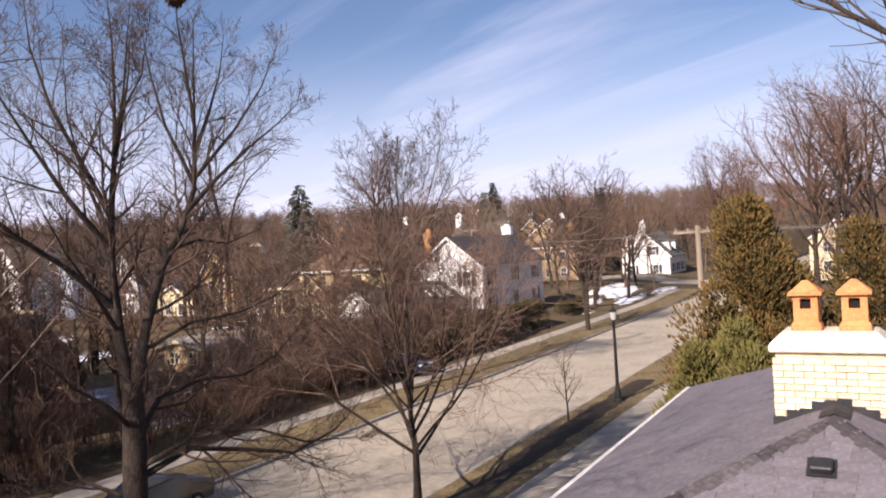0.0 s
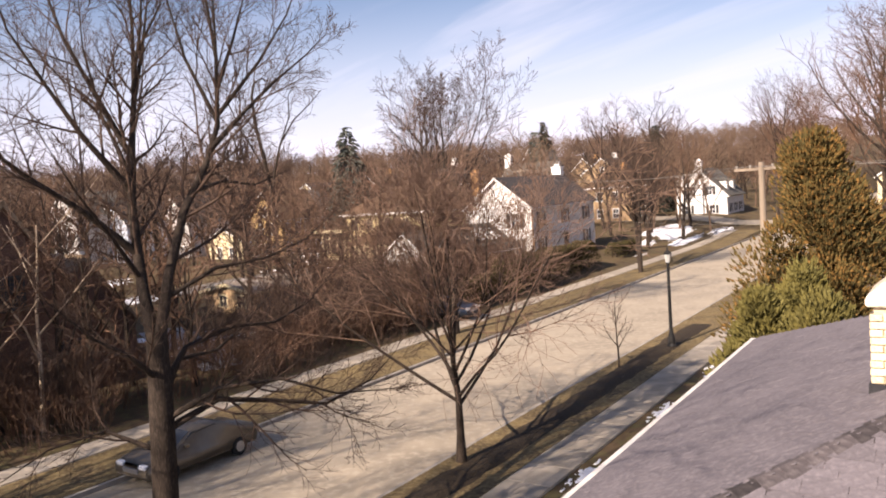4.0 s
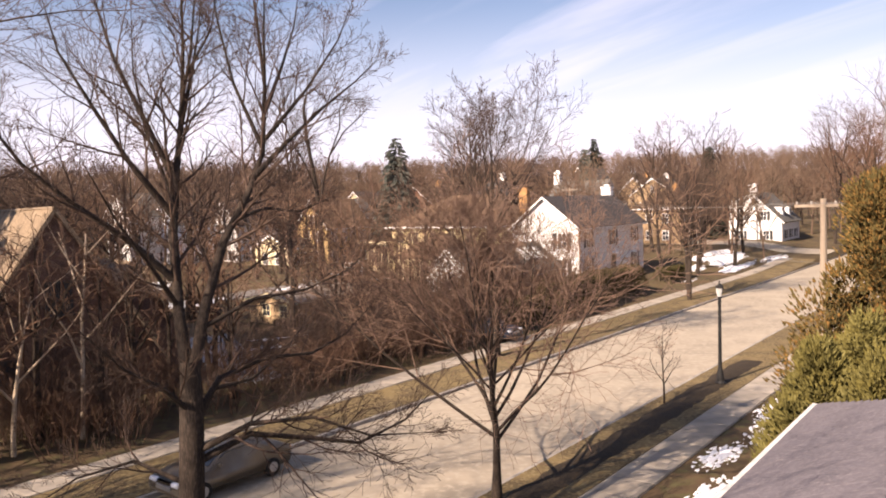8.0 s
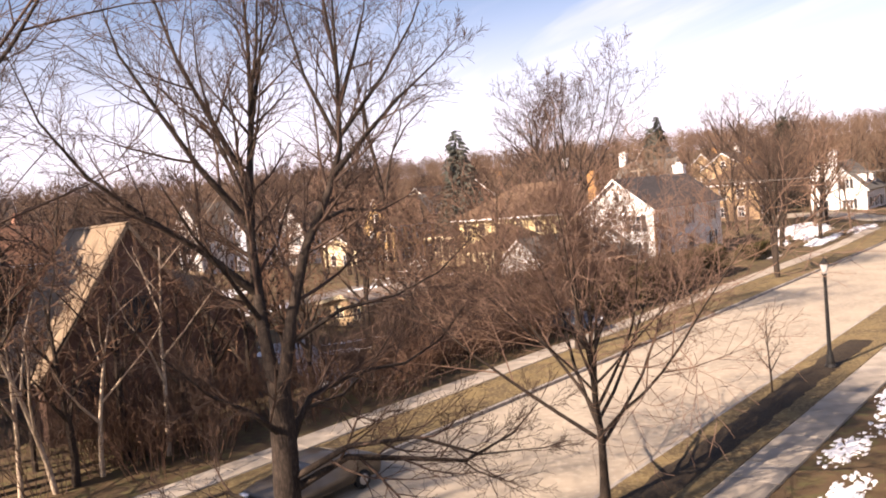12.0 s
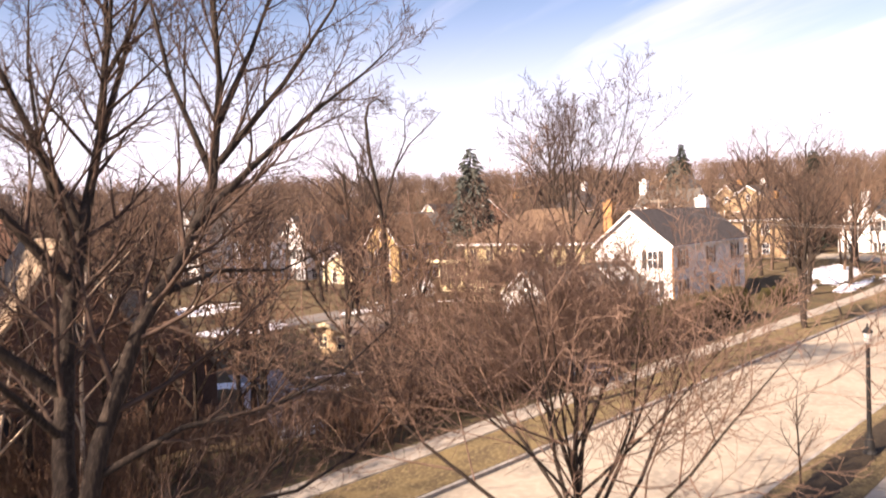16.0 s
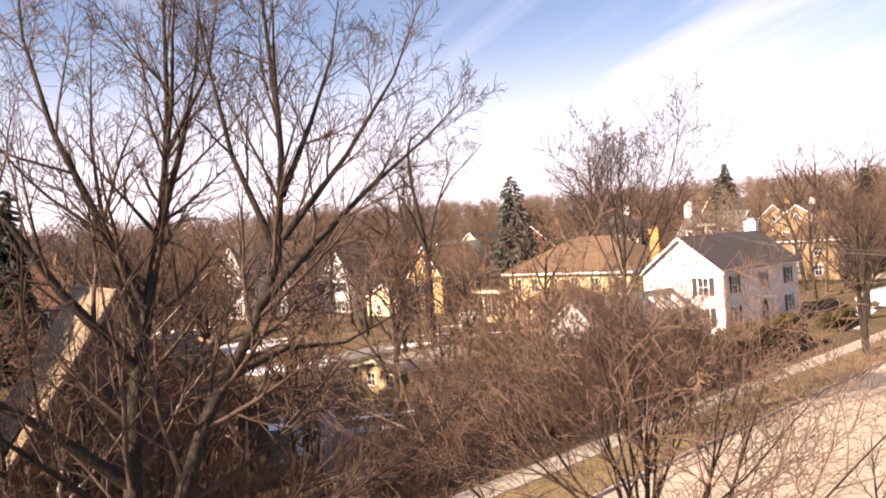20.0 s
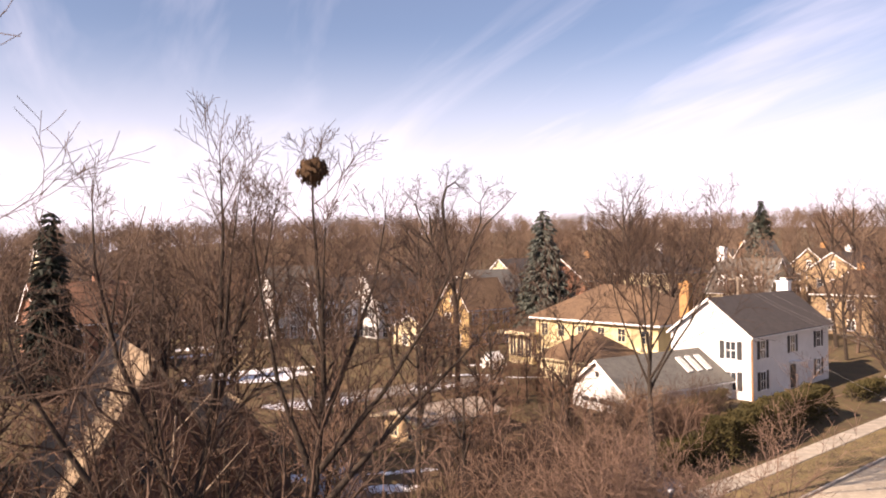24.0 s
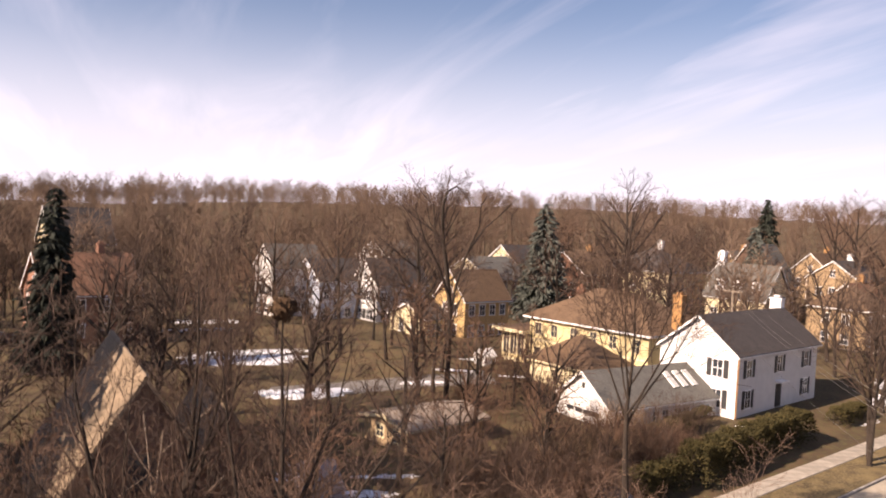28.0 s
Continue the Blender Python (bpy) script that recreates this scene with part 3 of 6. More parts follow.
def snow_sheet(a, l, la, ll, turn, seed):
    """One ragged sheet of old snow, thin at its edge, with bites melted out of it."""
    co, si = math.cos(radians(turn)), math.sin(radians(turn))
    bm = bmesh.new()
    k, rings = 72, []
    for f, h in ((1.0, -0.02), (0.94, 0.03), (0.7, 0.06), (0.35, 0.08)):
        ring = []
        for i in range(k):
            w = 2 * math.pi * i / k
            e = 1 + 0.32 * noise.noise(Vector((math.cos(w) * 1.6, math.sin(w) * 1.6, seed * 3.3))) + 0.34 * noise.noise(Vector((math.cos(w) * 5, math.sin(w) * 5, seed * 7.7))) + 0.16 * noise.noise(Vector((math.cos(w) * 14, math.sin(w) * 14, seed)))
            x, y = f * e * la * math.cos(w), f * e * ll * math.sin(w)
            pa, pl = a + x * co - y * si, l + x * si + y * co
            ring.append(bm.verts.new(W(pa, pl, ground_z(pa, pl) + h)))
        rings.append(ring)
    for p, q in zip(rings, rings[1:]):
        for i in range(k):
            bm.faces.new((p[i], p[(i + 1) % k], q[(i + 1) % k], q[i]))
    bm.faces.new(rings[-1])
    tagged(new("snow_sheet", mesh_of("snow_sheet", bm, M["snow"], True)), "ragged sheet of old snow on the lawn", "snow", "snow sheets", "stuff")


for i, row in enumerate([(44.0, 78.2, 7.0, 2.7, -30), (43, 62.6, 4.6, 1.9, -26), (33.6, 40.4, 1.5, 0.5, -30), (30.8, 45.4, 2.2, 0.7, -50), (66.6, 65.6, 2.2, 0.6, -30), (50.5, 101.5, 4.5, 1.6, -30), (53.4, 59.4, 2.6, 0.9, -30), (17.6, 80.4, 4.2, 1.2, -14), (16.4, 70.6, 3.0, 0.7, -14), (103, 33, 7, 1.3, 4), (97, 30.4, 4.5, 0.8, 2)]):
    snow_sheet(*row, i + 1)
for i, (a, l, la, ll, tn) in enumerate([
    (36.5, 10.0, 2.6, 0.6, 0), (33.2, 9.4, 2.2, 0.7, 4), (29.4, 9.9, 1.9, 0.6, -3), (25.6, 9.0, 2.0, 0.6, 0), (22.3, 10.2, 1.5, 0.35, 0), (31, 8.4, 1.6, 0.5, 8),
    (28.5, 14.25, 2.0, 0.3, 0), (24.0, 14.3, 1.6, 0.25, 0), (33.6, 14.3, 1.0, 0.25, 0), (37.5, 14.2, 0.7, 0.3, 0), (20.5, 14.35, 0.9, 0.2, 0),
    (101, 31, 8, 1.6, 6), (104, 35, 7, 2.0, 0), (92, 33, 3.5, 0.9, 10), (98, 26, 6, 0.7, 4), (83, 30.8, 2.2, 0.6, 0), (110, 29, 5, 1.2, 0),
    (67, 34.5, 2.0, 0.7, 20), (72, 25.2, 2.0, 0.3, 0),
    (46, 81, 7.0, 1.5, -24), (44, 63.8, 4.6, 1.1, -20), (30.5, 40.5, 3.2, 1.0, 55), (60, 62, 3.0, 0.6, -40), (47, 97, 4.5, 1.2, -30), (36.5, 42, 2.2, 0.5, -30), (33.4, 40.2, 2.4, 0.8, -30), (28.2, 34.5, 1.6, 0.7, 55),
    (64, 57, 2.2, 0.6, -35), (60, 60, 1.6, 0.5, 0), (31.4, 45.6, 1.6, 0.35, -40), (41.4, 24.5, 1.6, 0.35, 0), (46.5, 24.4, 1.2, 0.2, 0), (53, 24.4, 1.5, 0.2, 0), (30.6, 14.45, 1.6, 0.3, 0), (41.5, 14.3, 1.2, 0.25, 0),
]):
    snow_patch(a, l, la, ll, tn, i)

# wet driveway beside the yellow house, and one by the brick house, tinted blue as in shade
for nm, pts in (("driveway", [(40, 62), (41, 66), (62, 59.5), (60, 55.5)]), ("driveway_brick", [(26.8, 33.2), (29.0, 32.6), (35.6, 46.5), (32.6, 47.6)])):
    verts, faces = [], []
    k = 10
    for i in range(k + 1):
        t = i / k
        for u, v in ((pts[0], pts[3]), (pts[1], pts[2])):
            pa, pl = u[0] + (v[0] - u[0]) * t, u[1] + (v[1] - u[1]) * t
            verts += [W(pa, pl, ground_z(pa, pl) + 0.05), W(pa, pl, ground_z(pa, pl) - 0.1)]
    for i in range(k):
        p, q = i * 4, i * 4 + 4
        faces += [(p, q, q + 2, p + 2), (p, p + 1, q + 1, q), (p + 2, q + 2, q + 3, p + 3)]
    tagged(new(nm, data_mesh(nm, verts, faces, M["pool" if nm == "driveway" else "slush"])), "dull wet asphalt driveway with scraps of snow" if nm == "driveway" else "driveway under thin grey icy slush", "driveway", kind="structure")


# ---- houses ----
def window(parent, x, y, z, w, h, face, shutters=False, mat_trim="trim", panes=(2, 2)):
    """A sash window set on a wall. face: 'x-', 'x+', 'y-' or 'y+', the way the wall looks."""
    rot = {"x-": -90, "x+": 90, "y-": 0, "y+": 180}[face]
    t = 0.09
    win = part("window", abox(-w / 2 - t, w / 2 + t, -0.06, 0.1, h, h + t * 1.4), M[mat_trim], parent)
    win.matrix_basis = pose(x, y, z, 0, 0, rot)
    for sx in (-1, 1):
        part("jamb", abox(sx * w / 2, sx * (w / 2 + t), -0.05, 0.1, 0, h), M[mat_trim], win)
    part("sill", abox(-w / 2 - t - 0.04, w / 2 + t + 0.04, -0.1, 0.1, -t, 0), M[mat_trim], win)
    for i in range(1, panes[0]):
        x0 = -w / 2 + w * i / panes[0]
        part("glazing_bar", abox(x0 - 0.022, x0 + 0.022, -0.03, 0.05, 0, h), M[mat_trim], win)
    for i in range(1, panes[1]):
        z0 = h * i / panes[1]
        part("glazing_bar", abox(-w / 2, w / 2, -0.034, 0.05, z0 - 0.028, z0 + 0.028), M[mat_trim], win)
    part("pane", abox(-w / 2, w / 2, -0.012, 0.04, 0, h), M["glass"], win)
    if shutters:
        for sx in (-1, 1):
            sh = bmesh.new()
            c = sx * (w / 2 + t + 0.24)
            box(sh, c - 0.22, c + 0.22, -0.05, 0.02, -0.04, h + 0.06)
            for i in range(7):
                z0 = 0.05 + i * (h - 0.06) / 7
                box(sh, c - 0.17, c + 0.17, -0.068, -0.045, z0, z0 + h / 9)
            part("shutter", sh, M["shutter"], win)
    return win


def gable_walls(L, Wd, eave, peak, material, parent, z0=-0.6):
    """Four walls of a gabled block, ridge along x from 0 to L, y from 0 to Wd."""
    t = 0.25
    for nm, x in (("wall_gable", 0.0), ("wall_gable", L - t)):
        bm = bmesh.new()
        p = [(x, 0, z0), (x, Wd, z0), (x, Wd, eave), (x, Wd / 2, peak), (x, 0, eave)]
        solid(bm, p + [(a + t, b, c) for a, b, c in p], [(0, 1, 2, 3, 4), (9, 8, 7, 6, 5)] + [(i, i + 5, (i + 1) % 5 + 5, (i + 1) % 5) for i in range(5)])
        part(nm, bm, material, parent)
    for y in (0.0, Wd - t):
        part("wall_side", abox(t, L - t, y, y + t, z0, eave), material, parent)


def gable_roof(L, Wd, eave, peak, material, parent, over=0.35, thick=0.16, trim="trim"):
    k = (peak - eave) / (Wd / 2)
    lo = eave - k * over + 0.12
    pk = peak + 0.12
    part("roof_slope", slab([(-over, -over, lo), (L + over, -over, lo), (L + over, Wd / 2, pk), (-over, Wd / 2, pk)], thick), material, parent)
    part("roof_slope", slab([(-over, Wd + over, lo), (-over, Wd / 2 + 0.003, pk), (L + over, Wd / 2 + 0.003, pk), (L + over, Wd + over, lo)], thick), material, parent)
    if trim:
        for x in (-over - 0.03, L + over - 0.01):
            for ya, yb in ((-over, Wd / 2), (Wd + over, Wd / 2)):
                bm = bmesh.new()
                pts = [(x, ya, lo - 0.02), (x, yb, pk - 0.02), (x, yb, pk - 0.26), (x, ya, lo - 0.24)]
                solid(bm, pts + [(a + 0.04, b, c) for a, b, c in pts], [(0, 1, 2, 3), (7, 6, 5, 4), (0, 4, 5, 1), (1, 5, 6, 2), (2, 6, 7, 3), (3, 7, 4, 0)])
                part("rake_board", bm, M[trim], parent)
        for y in (-over, Wd + over - 0.1):
            part("gutter", abox(-over, L + over, y - 0.02, y + 0.1, lo - 0.2, lo - 0.08, 0.02), M[trim], parent)


def hip_roof(L, Wd, eave, peak, material, parent, over=0.5, thick=0.16, fascia="trim"):
    h = Wd / 2 + over
    lo, x0, x1 = eave + 0.02, -over, L + over
    r0, r1 = x0 + h, x1 - h
    if r1 < r0:
        r0 = r1 = (x0 + x1) / 2
    A, B, C, D = (x0, -over, lo), (x1, -over, lo), (x1, Wd + over, lo), (x0, Wd + over, lo)
    R0, R1 = (r0, Wd / 2, peak), (r1, Wd / 2, peak)
    for poly in ((A, B, R1, R0), (C, D, R0, R1), (D, A, R0), (B, C, R1)):
        poly = [p for i, p in enumerate(poly) if p not in poly[:i]]
        part("roof_slope", slab(poly, thick), material, parent)
    part("soffit", abox(x0 + 0.05, x1 - 0.05, -over + 0.05, Wd + over - 0.05, lo - 0.22, lo - 0.17), M[fascia], parent)
    for bx in ((x0, x1, -over, -over + 0.05), (x0, x1, Wd + over - 0.05, Wd + over), (x0, x0 + 0.05, -over, Wd + over), (x1 - 0.05, x1, -over, Wd + over)):
        part("fascia", abox(*bx, lo - 0.2, lo - 0.02), M[fascia], parent)


def chimney_part(x, y, z0, z1, w, d, material, parent, label):
    bm = bmesh.new()
    box(bm, x - w / 2, x + w / 2, y - d / 2, y + d / 2, z0, z1 - 0.2)
    box(bm, x - w / 2 - 0.07, x + w / 2 + 0.07, y - d / 2 - 0.07, y + d / 2 + 0.07, z1 - 0.2, z1 - 0.05)
    box(bm, x - w / 4, x + w / 4, y - d / 4, y + d / 4, z1 - 0.05, z1 + 0.2)
    return part("chimney", bm, material, parent, label)


def fold(block):
    """Passes a turned block's pieces on to the house that it belongs to."""
    for c in list(block.children):
        m = block.matrix_basis @ c.matrix_basis
        c.parent = block.parent
        c.matrix_basis = m
    bpy.data.objects.remove(block)


def white_house():
    g = 1.25
    L, B = 16.0, 7.4
    h = thing("white_house", spot(69.1, 36.4, g, 1.0), "white two-storey clapboard house with a dark gray gable roof", "house")
    gable_walls(L, B, 5.5, 8.4, M["white"], h, -1.2)
    gable_roof(L, B, 5.5, 8.4, M["grayroof"], h)
    ch = chimney_part(L - 0.2, B / 2 + 0.5, 5.0, 9.55, 0.8, 1.15, M["trim"], h, "white painted brick chimney with a dark cap")
    part("chimney_cap", abox(L - 0.68, L + 0.28, B / 2 - 0.15, B / 2 + 1.15, 9.5, 9.58), M["flash"], ch)
    for x in (2.2, 8.0, 13.6):
        window(h, x, 0, 3.35, 0.9, 1.45, "y-", True)
        if x != 8.0:
            window(h, x, 0, 0.65, 0.9, 1.5, "y-", True)
    window(h, 0, 1.75, 3.35, 0.9, 1.45, "x-", True)
    window(h, 0, 1.75, 0.7, 0.9, 1.5, "x-", True)
    for y in (0.05, B - 0.05):
        part("corner_board", abox(-0.05, 0.06, y - 0.1, y + 0.1, -1.2, 5.3), M["trim"], h)
    dp = tube(bmesh.new(), [(0.1, -0.1, -1.0), (0.1, -0.1, 5.1), (0.1, -0.3, 5.3)], 0.06, 8)
    part("downpipe", dp, M["chimbrick"], h, "rust-stained downpipe")
    # entrance on the street side
    d = part("door", abox(7.5, 8.5, -0.08, 0.05, 0.1, 2.2, 0.02), M["shutter"], h, "dark panelled front door")
    part("door_handle", abox(8.35, 8.4, -0.14, -0.08, 1.05, 1.15), M["rim"], d)
    part("door_hood", abox(7.2, 8.8, -0.7, 0.0, 2.4, 2.55, 0.02), M["trim"], h)
    for i in range(3):
        part("step", abox(7.1, 8.9, -1.3 + i * 0.35, -0.95 + i * 0.35, -1.2, -0.45 + i * 0.17), M["brick"], h)


def white_wing():
    g = 0.6
    w = thing("rear_wing", spot(56.4, 39.8, g, -8.0), "low white clapboard wing with skylights and a garage gable", "house wing")
    gable_walls(12.9, 6.2, 2.3, 4.6, M["white"], w, -1.4)
    gable_roof(12.5, 6.2, 2.3, 4.6, M["palegray"], w, 0.3)
    for x in (8.3, 9.5, 10.7):
        bm = bmesh.new()
        k = (4.6 - 2.3) / 3.1
        pts = [(x, 0.9, 2.56 + k * 0.9), (x + 0.6, 0.9, 2.56 + k * 0.9), (x + 0.6, 2.3, 2.56 + k * 2.3), (x, 2.3, 2.56 + k * 2.3)]
        sk = part("skylight", slab(pts, 0.14), M["trim"], w, "pale skylight with a white frame")
        part("pane", slab([(a + (0.06 if a == x else -0.06), b + (0.06 if b < 1 else -0.06), c + 0.01 + (0.035 if b < 1 else -0.035)) for a, b, c in pts], 0.03), M["frost"], sk)
    for x in (5.2, 6.3, 7.8, 8.9, 10.4, 11.4):
        window(w, x, 0, 0.35, 0.75, 1.3, "y-", False, panes=(2, 3))
    # long transom over the garage door, and the door's boards
    tr = part("transom", abox(-0.05, 0.04, 1.0, 5.0, 1.25, 1.6), M["glass"], w, "long dark transom over the garage door")
    for i in range(5):
        part("mullion", abox(-0.07, -0.05, 1.0 + i * 0.98, 1.07 + i * 0.98, 1.22, 1.63), M["trim"], tr)
    gd = part("garage_door", abox(-0.04, 0.02, 0.9, 5.1, -1.0, 1.15), M["trim"], w, "white panelled garage door")
    for i in range(4):
        for j in range(4):
            part("panel", abox(-0.07, -0.04, 1.05 + j * 1.02, 1.92 + j * 1.02, -0.9 + i * 0.5, -0.5 + i * 0.5), M["trim"], gd)
    part("vent", abox(-0.06, 0.02, 2.95, 3.25, 3.3, 3.75), M["shutter"], w)


def yellow_house():
    g = 1.4
    h = thing("yellow_house", spot(70.9, 46.5, g), "cream-yellow stucco house with a broad brown hip roof", "house")
    t = 0.3
    L, Wd, e = 10.5, 15.6, 5.4
    for bx in ((0, t, 0, Wd), (L - t, L, 0, Wd), (t, L - t, 0, t), (t, L - t, Wd - t, Wd)):
        part("wall", abox(*bx, -1.4, e), M["yellow"], h)
    hp = new("roof")
    hp.parent = h
    hp.matrix_basis = pose(L, 0, 0, 0, 0, 90)
    hip_roof(Wd, L, e, 8.9, M["brownroof"], hp, 0.6)
    fold(hp)
    chimney_part(4.6, -0.2, -1.0, 9.3, 0.8, 1.0, M["chimbrick"], h, "tall orange brick chimney lit by the sun")
    for y in (1.4, 4.2, 6.7, 9.3, 12.0, 14.3):
        window(h, 0, y, 3.5, 0.85, 1.25, "x-", False, "cream", (2, 2))
        window(h, 0, y, 0.6, 0.95, 1.4, "x-", False, "cream", (2, 2))
    part("belt_course", abox(-0.05, 0.0, 0, Wd, 2.75, 2.95), M["cream"], h)


def yellow_porch():
    g = 1.4
    p = thing("sun_porch", spot(70.3, 62.15, g), "cream glazed sun porch with a flat overhanging roof", "porch")
    part("roof", abox(-0.9, 5.0, -0.4, 4.6, 3.35, 3.7, 0.03), M["cream"], p)
    part("roof_sheet", abox(-0.7, 4.8, -0.2, 4.4, 3.7, 3.76), M["brownroof"], p)
    part("plinth", abox(0, 4.2, 0, 3.6, -1.4, 0.8, 0.02), M["yellow"], p)
    for y in (0, 1.15, 2.3, 3.4):
        part("post", abox(-0.02, 0.2, y, y + 0.22, 0.8, 3.35, 0.015), M["cream"], p)
        if y < 3:
            part("pane", abox(0.08, 0.12, y + 0.22, y + 1.12, 0.8, 3.0), M["glass"], p)
            part("glazing_bar", abox(0.04, 0.08, y + 0.62, y + 0.68, 0.8, 3.0), M["cream"], p)
    for i in range(3):
        part("step", abox(-0.4 - 0.35 * i, 0.0 - 0.35 * i, 0.6, 2.8, -1.4, 0.4 - 0.4 * i, 0.02), M["cream"], p)


def yellow_garage():
    g = 1.0
    h = thing("hip_garage", spot(64.4, 47.8, g), "low cream garage under a brown pyramid roof", "garage")
    t = 0.25
    for bx in ((0, t, 0, 8.0), (5.45, 5.7, 0, 8.0), (t, 5.45, 0, t), (t, 5.45, 7.75, 8.0)):
        part("wall", abox(*bx, -1.3, 2.6), M["cream"], h)
    hip_roof(5.7, 8.0, 2.6, 5.4, M["brownroof"], h, 0.5, fascia="cream")
    for y in (1.2, 4.3):
        d = part("garage_door", abox(-0.05, 0.0, y, y + 2.4, -1.0, 1.5), M["cream"], h, "cream boarded garage door")
        for k in range(5):
            part("board", abox(-0.075, -0.05, y + 0.05 + k * 0.47, y + 0.46 + k * 0.47, -0.95, 1.4), M["cream"], d)


def brick_house():
    """The dark brick house across the street with steep tan-shingled gables."""
    g = 0.8
    h = thing("brick_house", spot(19.2, 36.2, g, -11.0), "dark brick house with steep tan-shingled gable roofs", "house")
    m = new("main_block")
    m.parent = h
    m.matrix_basis = pose(4.1, 0, 0, 0, 0, 90)
    gable_walls(12.5, 8.2, 2.6, 8.8, M["darkbrick"], m, -1.0)
    gable_roof(12.5, 8.2, 2.6, 8.8, M["tan"], m, 0.25, trim="")
    fold(m)
    b = new("front_gable")
    b.parent = h
    b.matrix_basis = pose(7.4, 5.0, 0, 0, 0, 90)
    gable_walls(7.4, 5.0, 2.2, 5.8, M["darkbrick"], b, -1.0)
    gable_roof(7.4, 5.0, 2.2, 5.8, M["tan"], b, 0.2, trim="")
    fold(b)
    for x in (-2.4, 2.2):
        window(h, x, 0.0, 0.6, 1.0, 1.5, "y-", False, "shutter")
    window(h, 0, 0.0, 4.0, 1.0, 1.4, "y-", False, "shutter")


def plain_house(name, a, l, L, Wd, eave, peak, wall, roof, label, turn=0.0, chim=None, rows=2, g=None, n=4, hip=False, ch_at=None):
    g = ground_z(a, l) - 0.1 if g is None else g
    h = thing(name, spot(a, l, g, turn), label, "house")
    if hip:
        t = 0.25
        for bx in ((0, t, 0, Wd), (L - t, L, 0, Wd), (t, L - t, 0, t), (t, L - t, Wd - t, Wd)):
            part("wall", abox(*bx, -0.8, eave), M[wall], h)
        hip_roof(L, Wd, eave, peak, M[roof], h)
    else:
        gable_walls(L, Wd, eave, peak, M[wall], h)
        gable_roof(L, Wd, eave, peak, M[roof], h)
    for r in range(rows):
        z = 0.7 + r * 2.7
        if z + 1.4 < eave + 0.2:
            for i in range(n):
                window(h, 1.2 + (L - 2.4) * i / max(1, n - 1), 0, z, 0.9, 1.35, "y-")
            for i in range(2 if Wd < 9 else 3):
                window(h, 0, Wd * (i + 1) / (3 if Wd < 9 else 4), z, 0.9, 1.35, "x-", wall == "white")
    if not hip and peak - eave > 2.6:
        window(h, 0, Wd / 2, eave + 0.3, 0.75, 1.1, "x-")
    if chim:
        cx, cy = ch_at or (L * 0.7, Wd / 2 + 0.4)
        chimney_part(cx, cy, 1.0, peak + 1.2, 0.75, 1.0, M[chim], h, "brick chimney above the roof")
    return h


white_house()
white_wing()
yellow_house()
yellow_porch()
yellow_garage()
brick_house()
# house at the corner, with its end chimney
def corner_house():
    """Gable end towards the street's near end: low eave on one side, a raised upper floor on the other."""
    h = thing("corner_house", spot(131.0, 33.3, 1.6), "white two-storey corner house with a broad end chimney", "house")
    L, t = 11.0, 0.25
    prof = [(0, -0.8), (8.2, -0.8), (8.2, 6.5), (4.5, 7.9), (0, 3.5)]
    for x in (0.0, L - t):
        bm = bmesh.new()
        p = [(x, y, z) for y, z in prof]
        solid(bm, p + [(x + t, y, z) for y, z in prof], [(0, 1, 2, 3, 4), (9, 8, 7, 6, 5)] + [(i, i + 5, (i + 1) % 5 + 5, (i + 1) % 5) for i in range(5)])
        part("wall_gable", bm, M["white"], h)
    part("wall_side", abox(t, L - t, 0, t, -0.8, 3.5), M["white"], h)
    part("wall_side", abox(t, L - t, 8.2 - t, 8.2, -0.8, 6.5), M["white"], h)
    part("roof_slope", slab([(-0.3, -0.4, 3.22), (L + 0.3, -0.4, 3.22), (L + 0.3, 4.5, 8.02), (-0.3, 4.5, 8.02)], 0.16), M["palegray"], h)
    part("roof_slope", slab([(-0.3, 8.6, 6.46), (-0.3, 4.503, 8.02), (L + 0.3, 4.503, 8.02), (L + 0.3, 8.6, 6.46)], 0.16), M["palegray"], h)
    for ya, za, yb, zb in ((-0.4, 3.2, 4.5, 8.0), (8.6, 6.44, 4.5, 8.0)):
        bm = bmesh.new()
        pts = [(-0.33, ya, za), (-0.33, yb, zb), (-0.33, yb, zb - 0.26), (-0.33, ya, za - 0.24)]
        solid(bm, pts + [(a + 0.04, b, c) for a, b, c in pts], [(0, 1, 2, 3), (7, 6, 5, 4), (0, 4, 5, 1), (1, 5, 6, 2), (2, 6, 7, 3), (3, 7, 4, 0)])
        part("rake_board", bm, M["trim"], h)
    chimney_part(-0.3, 4.3, -0.8, 9.4, 0.75, 1.1, M["trim"], h, "broad white end chimney on the gable wall")
    for y, z in ((2.8, 3.6), (5.9, 3.6), (2.4, 0.5), (6.4, 0.5)):
        window(h, 0, y, z, 0.9, 1.35, "x-", True)
    for x in (2.4, 5.5, 8.6):
        window(h, x, 0, 0.6, 0.9, 1.35, "y-", True)
    for x in (3.0, 7.0):
        dm = part("dormer", abox(x, x + 1.5, 0.7, 3.0, 4.0, 5.6), M["trim"], h, "white dormer on the steep slope")
        part("dormer_roof", slab([(x - 0.15, 0.5, 5.65), (x + 1.65, 0.5, 5.65), (x + 1.65, 3.6, 6.5), (x - 0.15, 3.6, 6.5)], 0.12), M["palegray"], dm)
        window(h, x + 0.75, 0.7, 4.3, 0.7, 1.0, "y-")


corner_house()


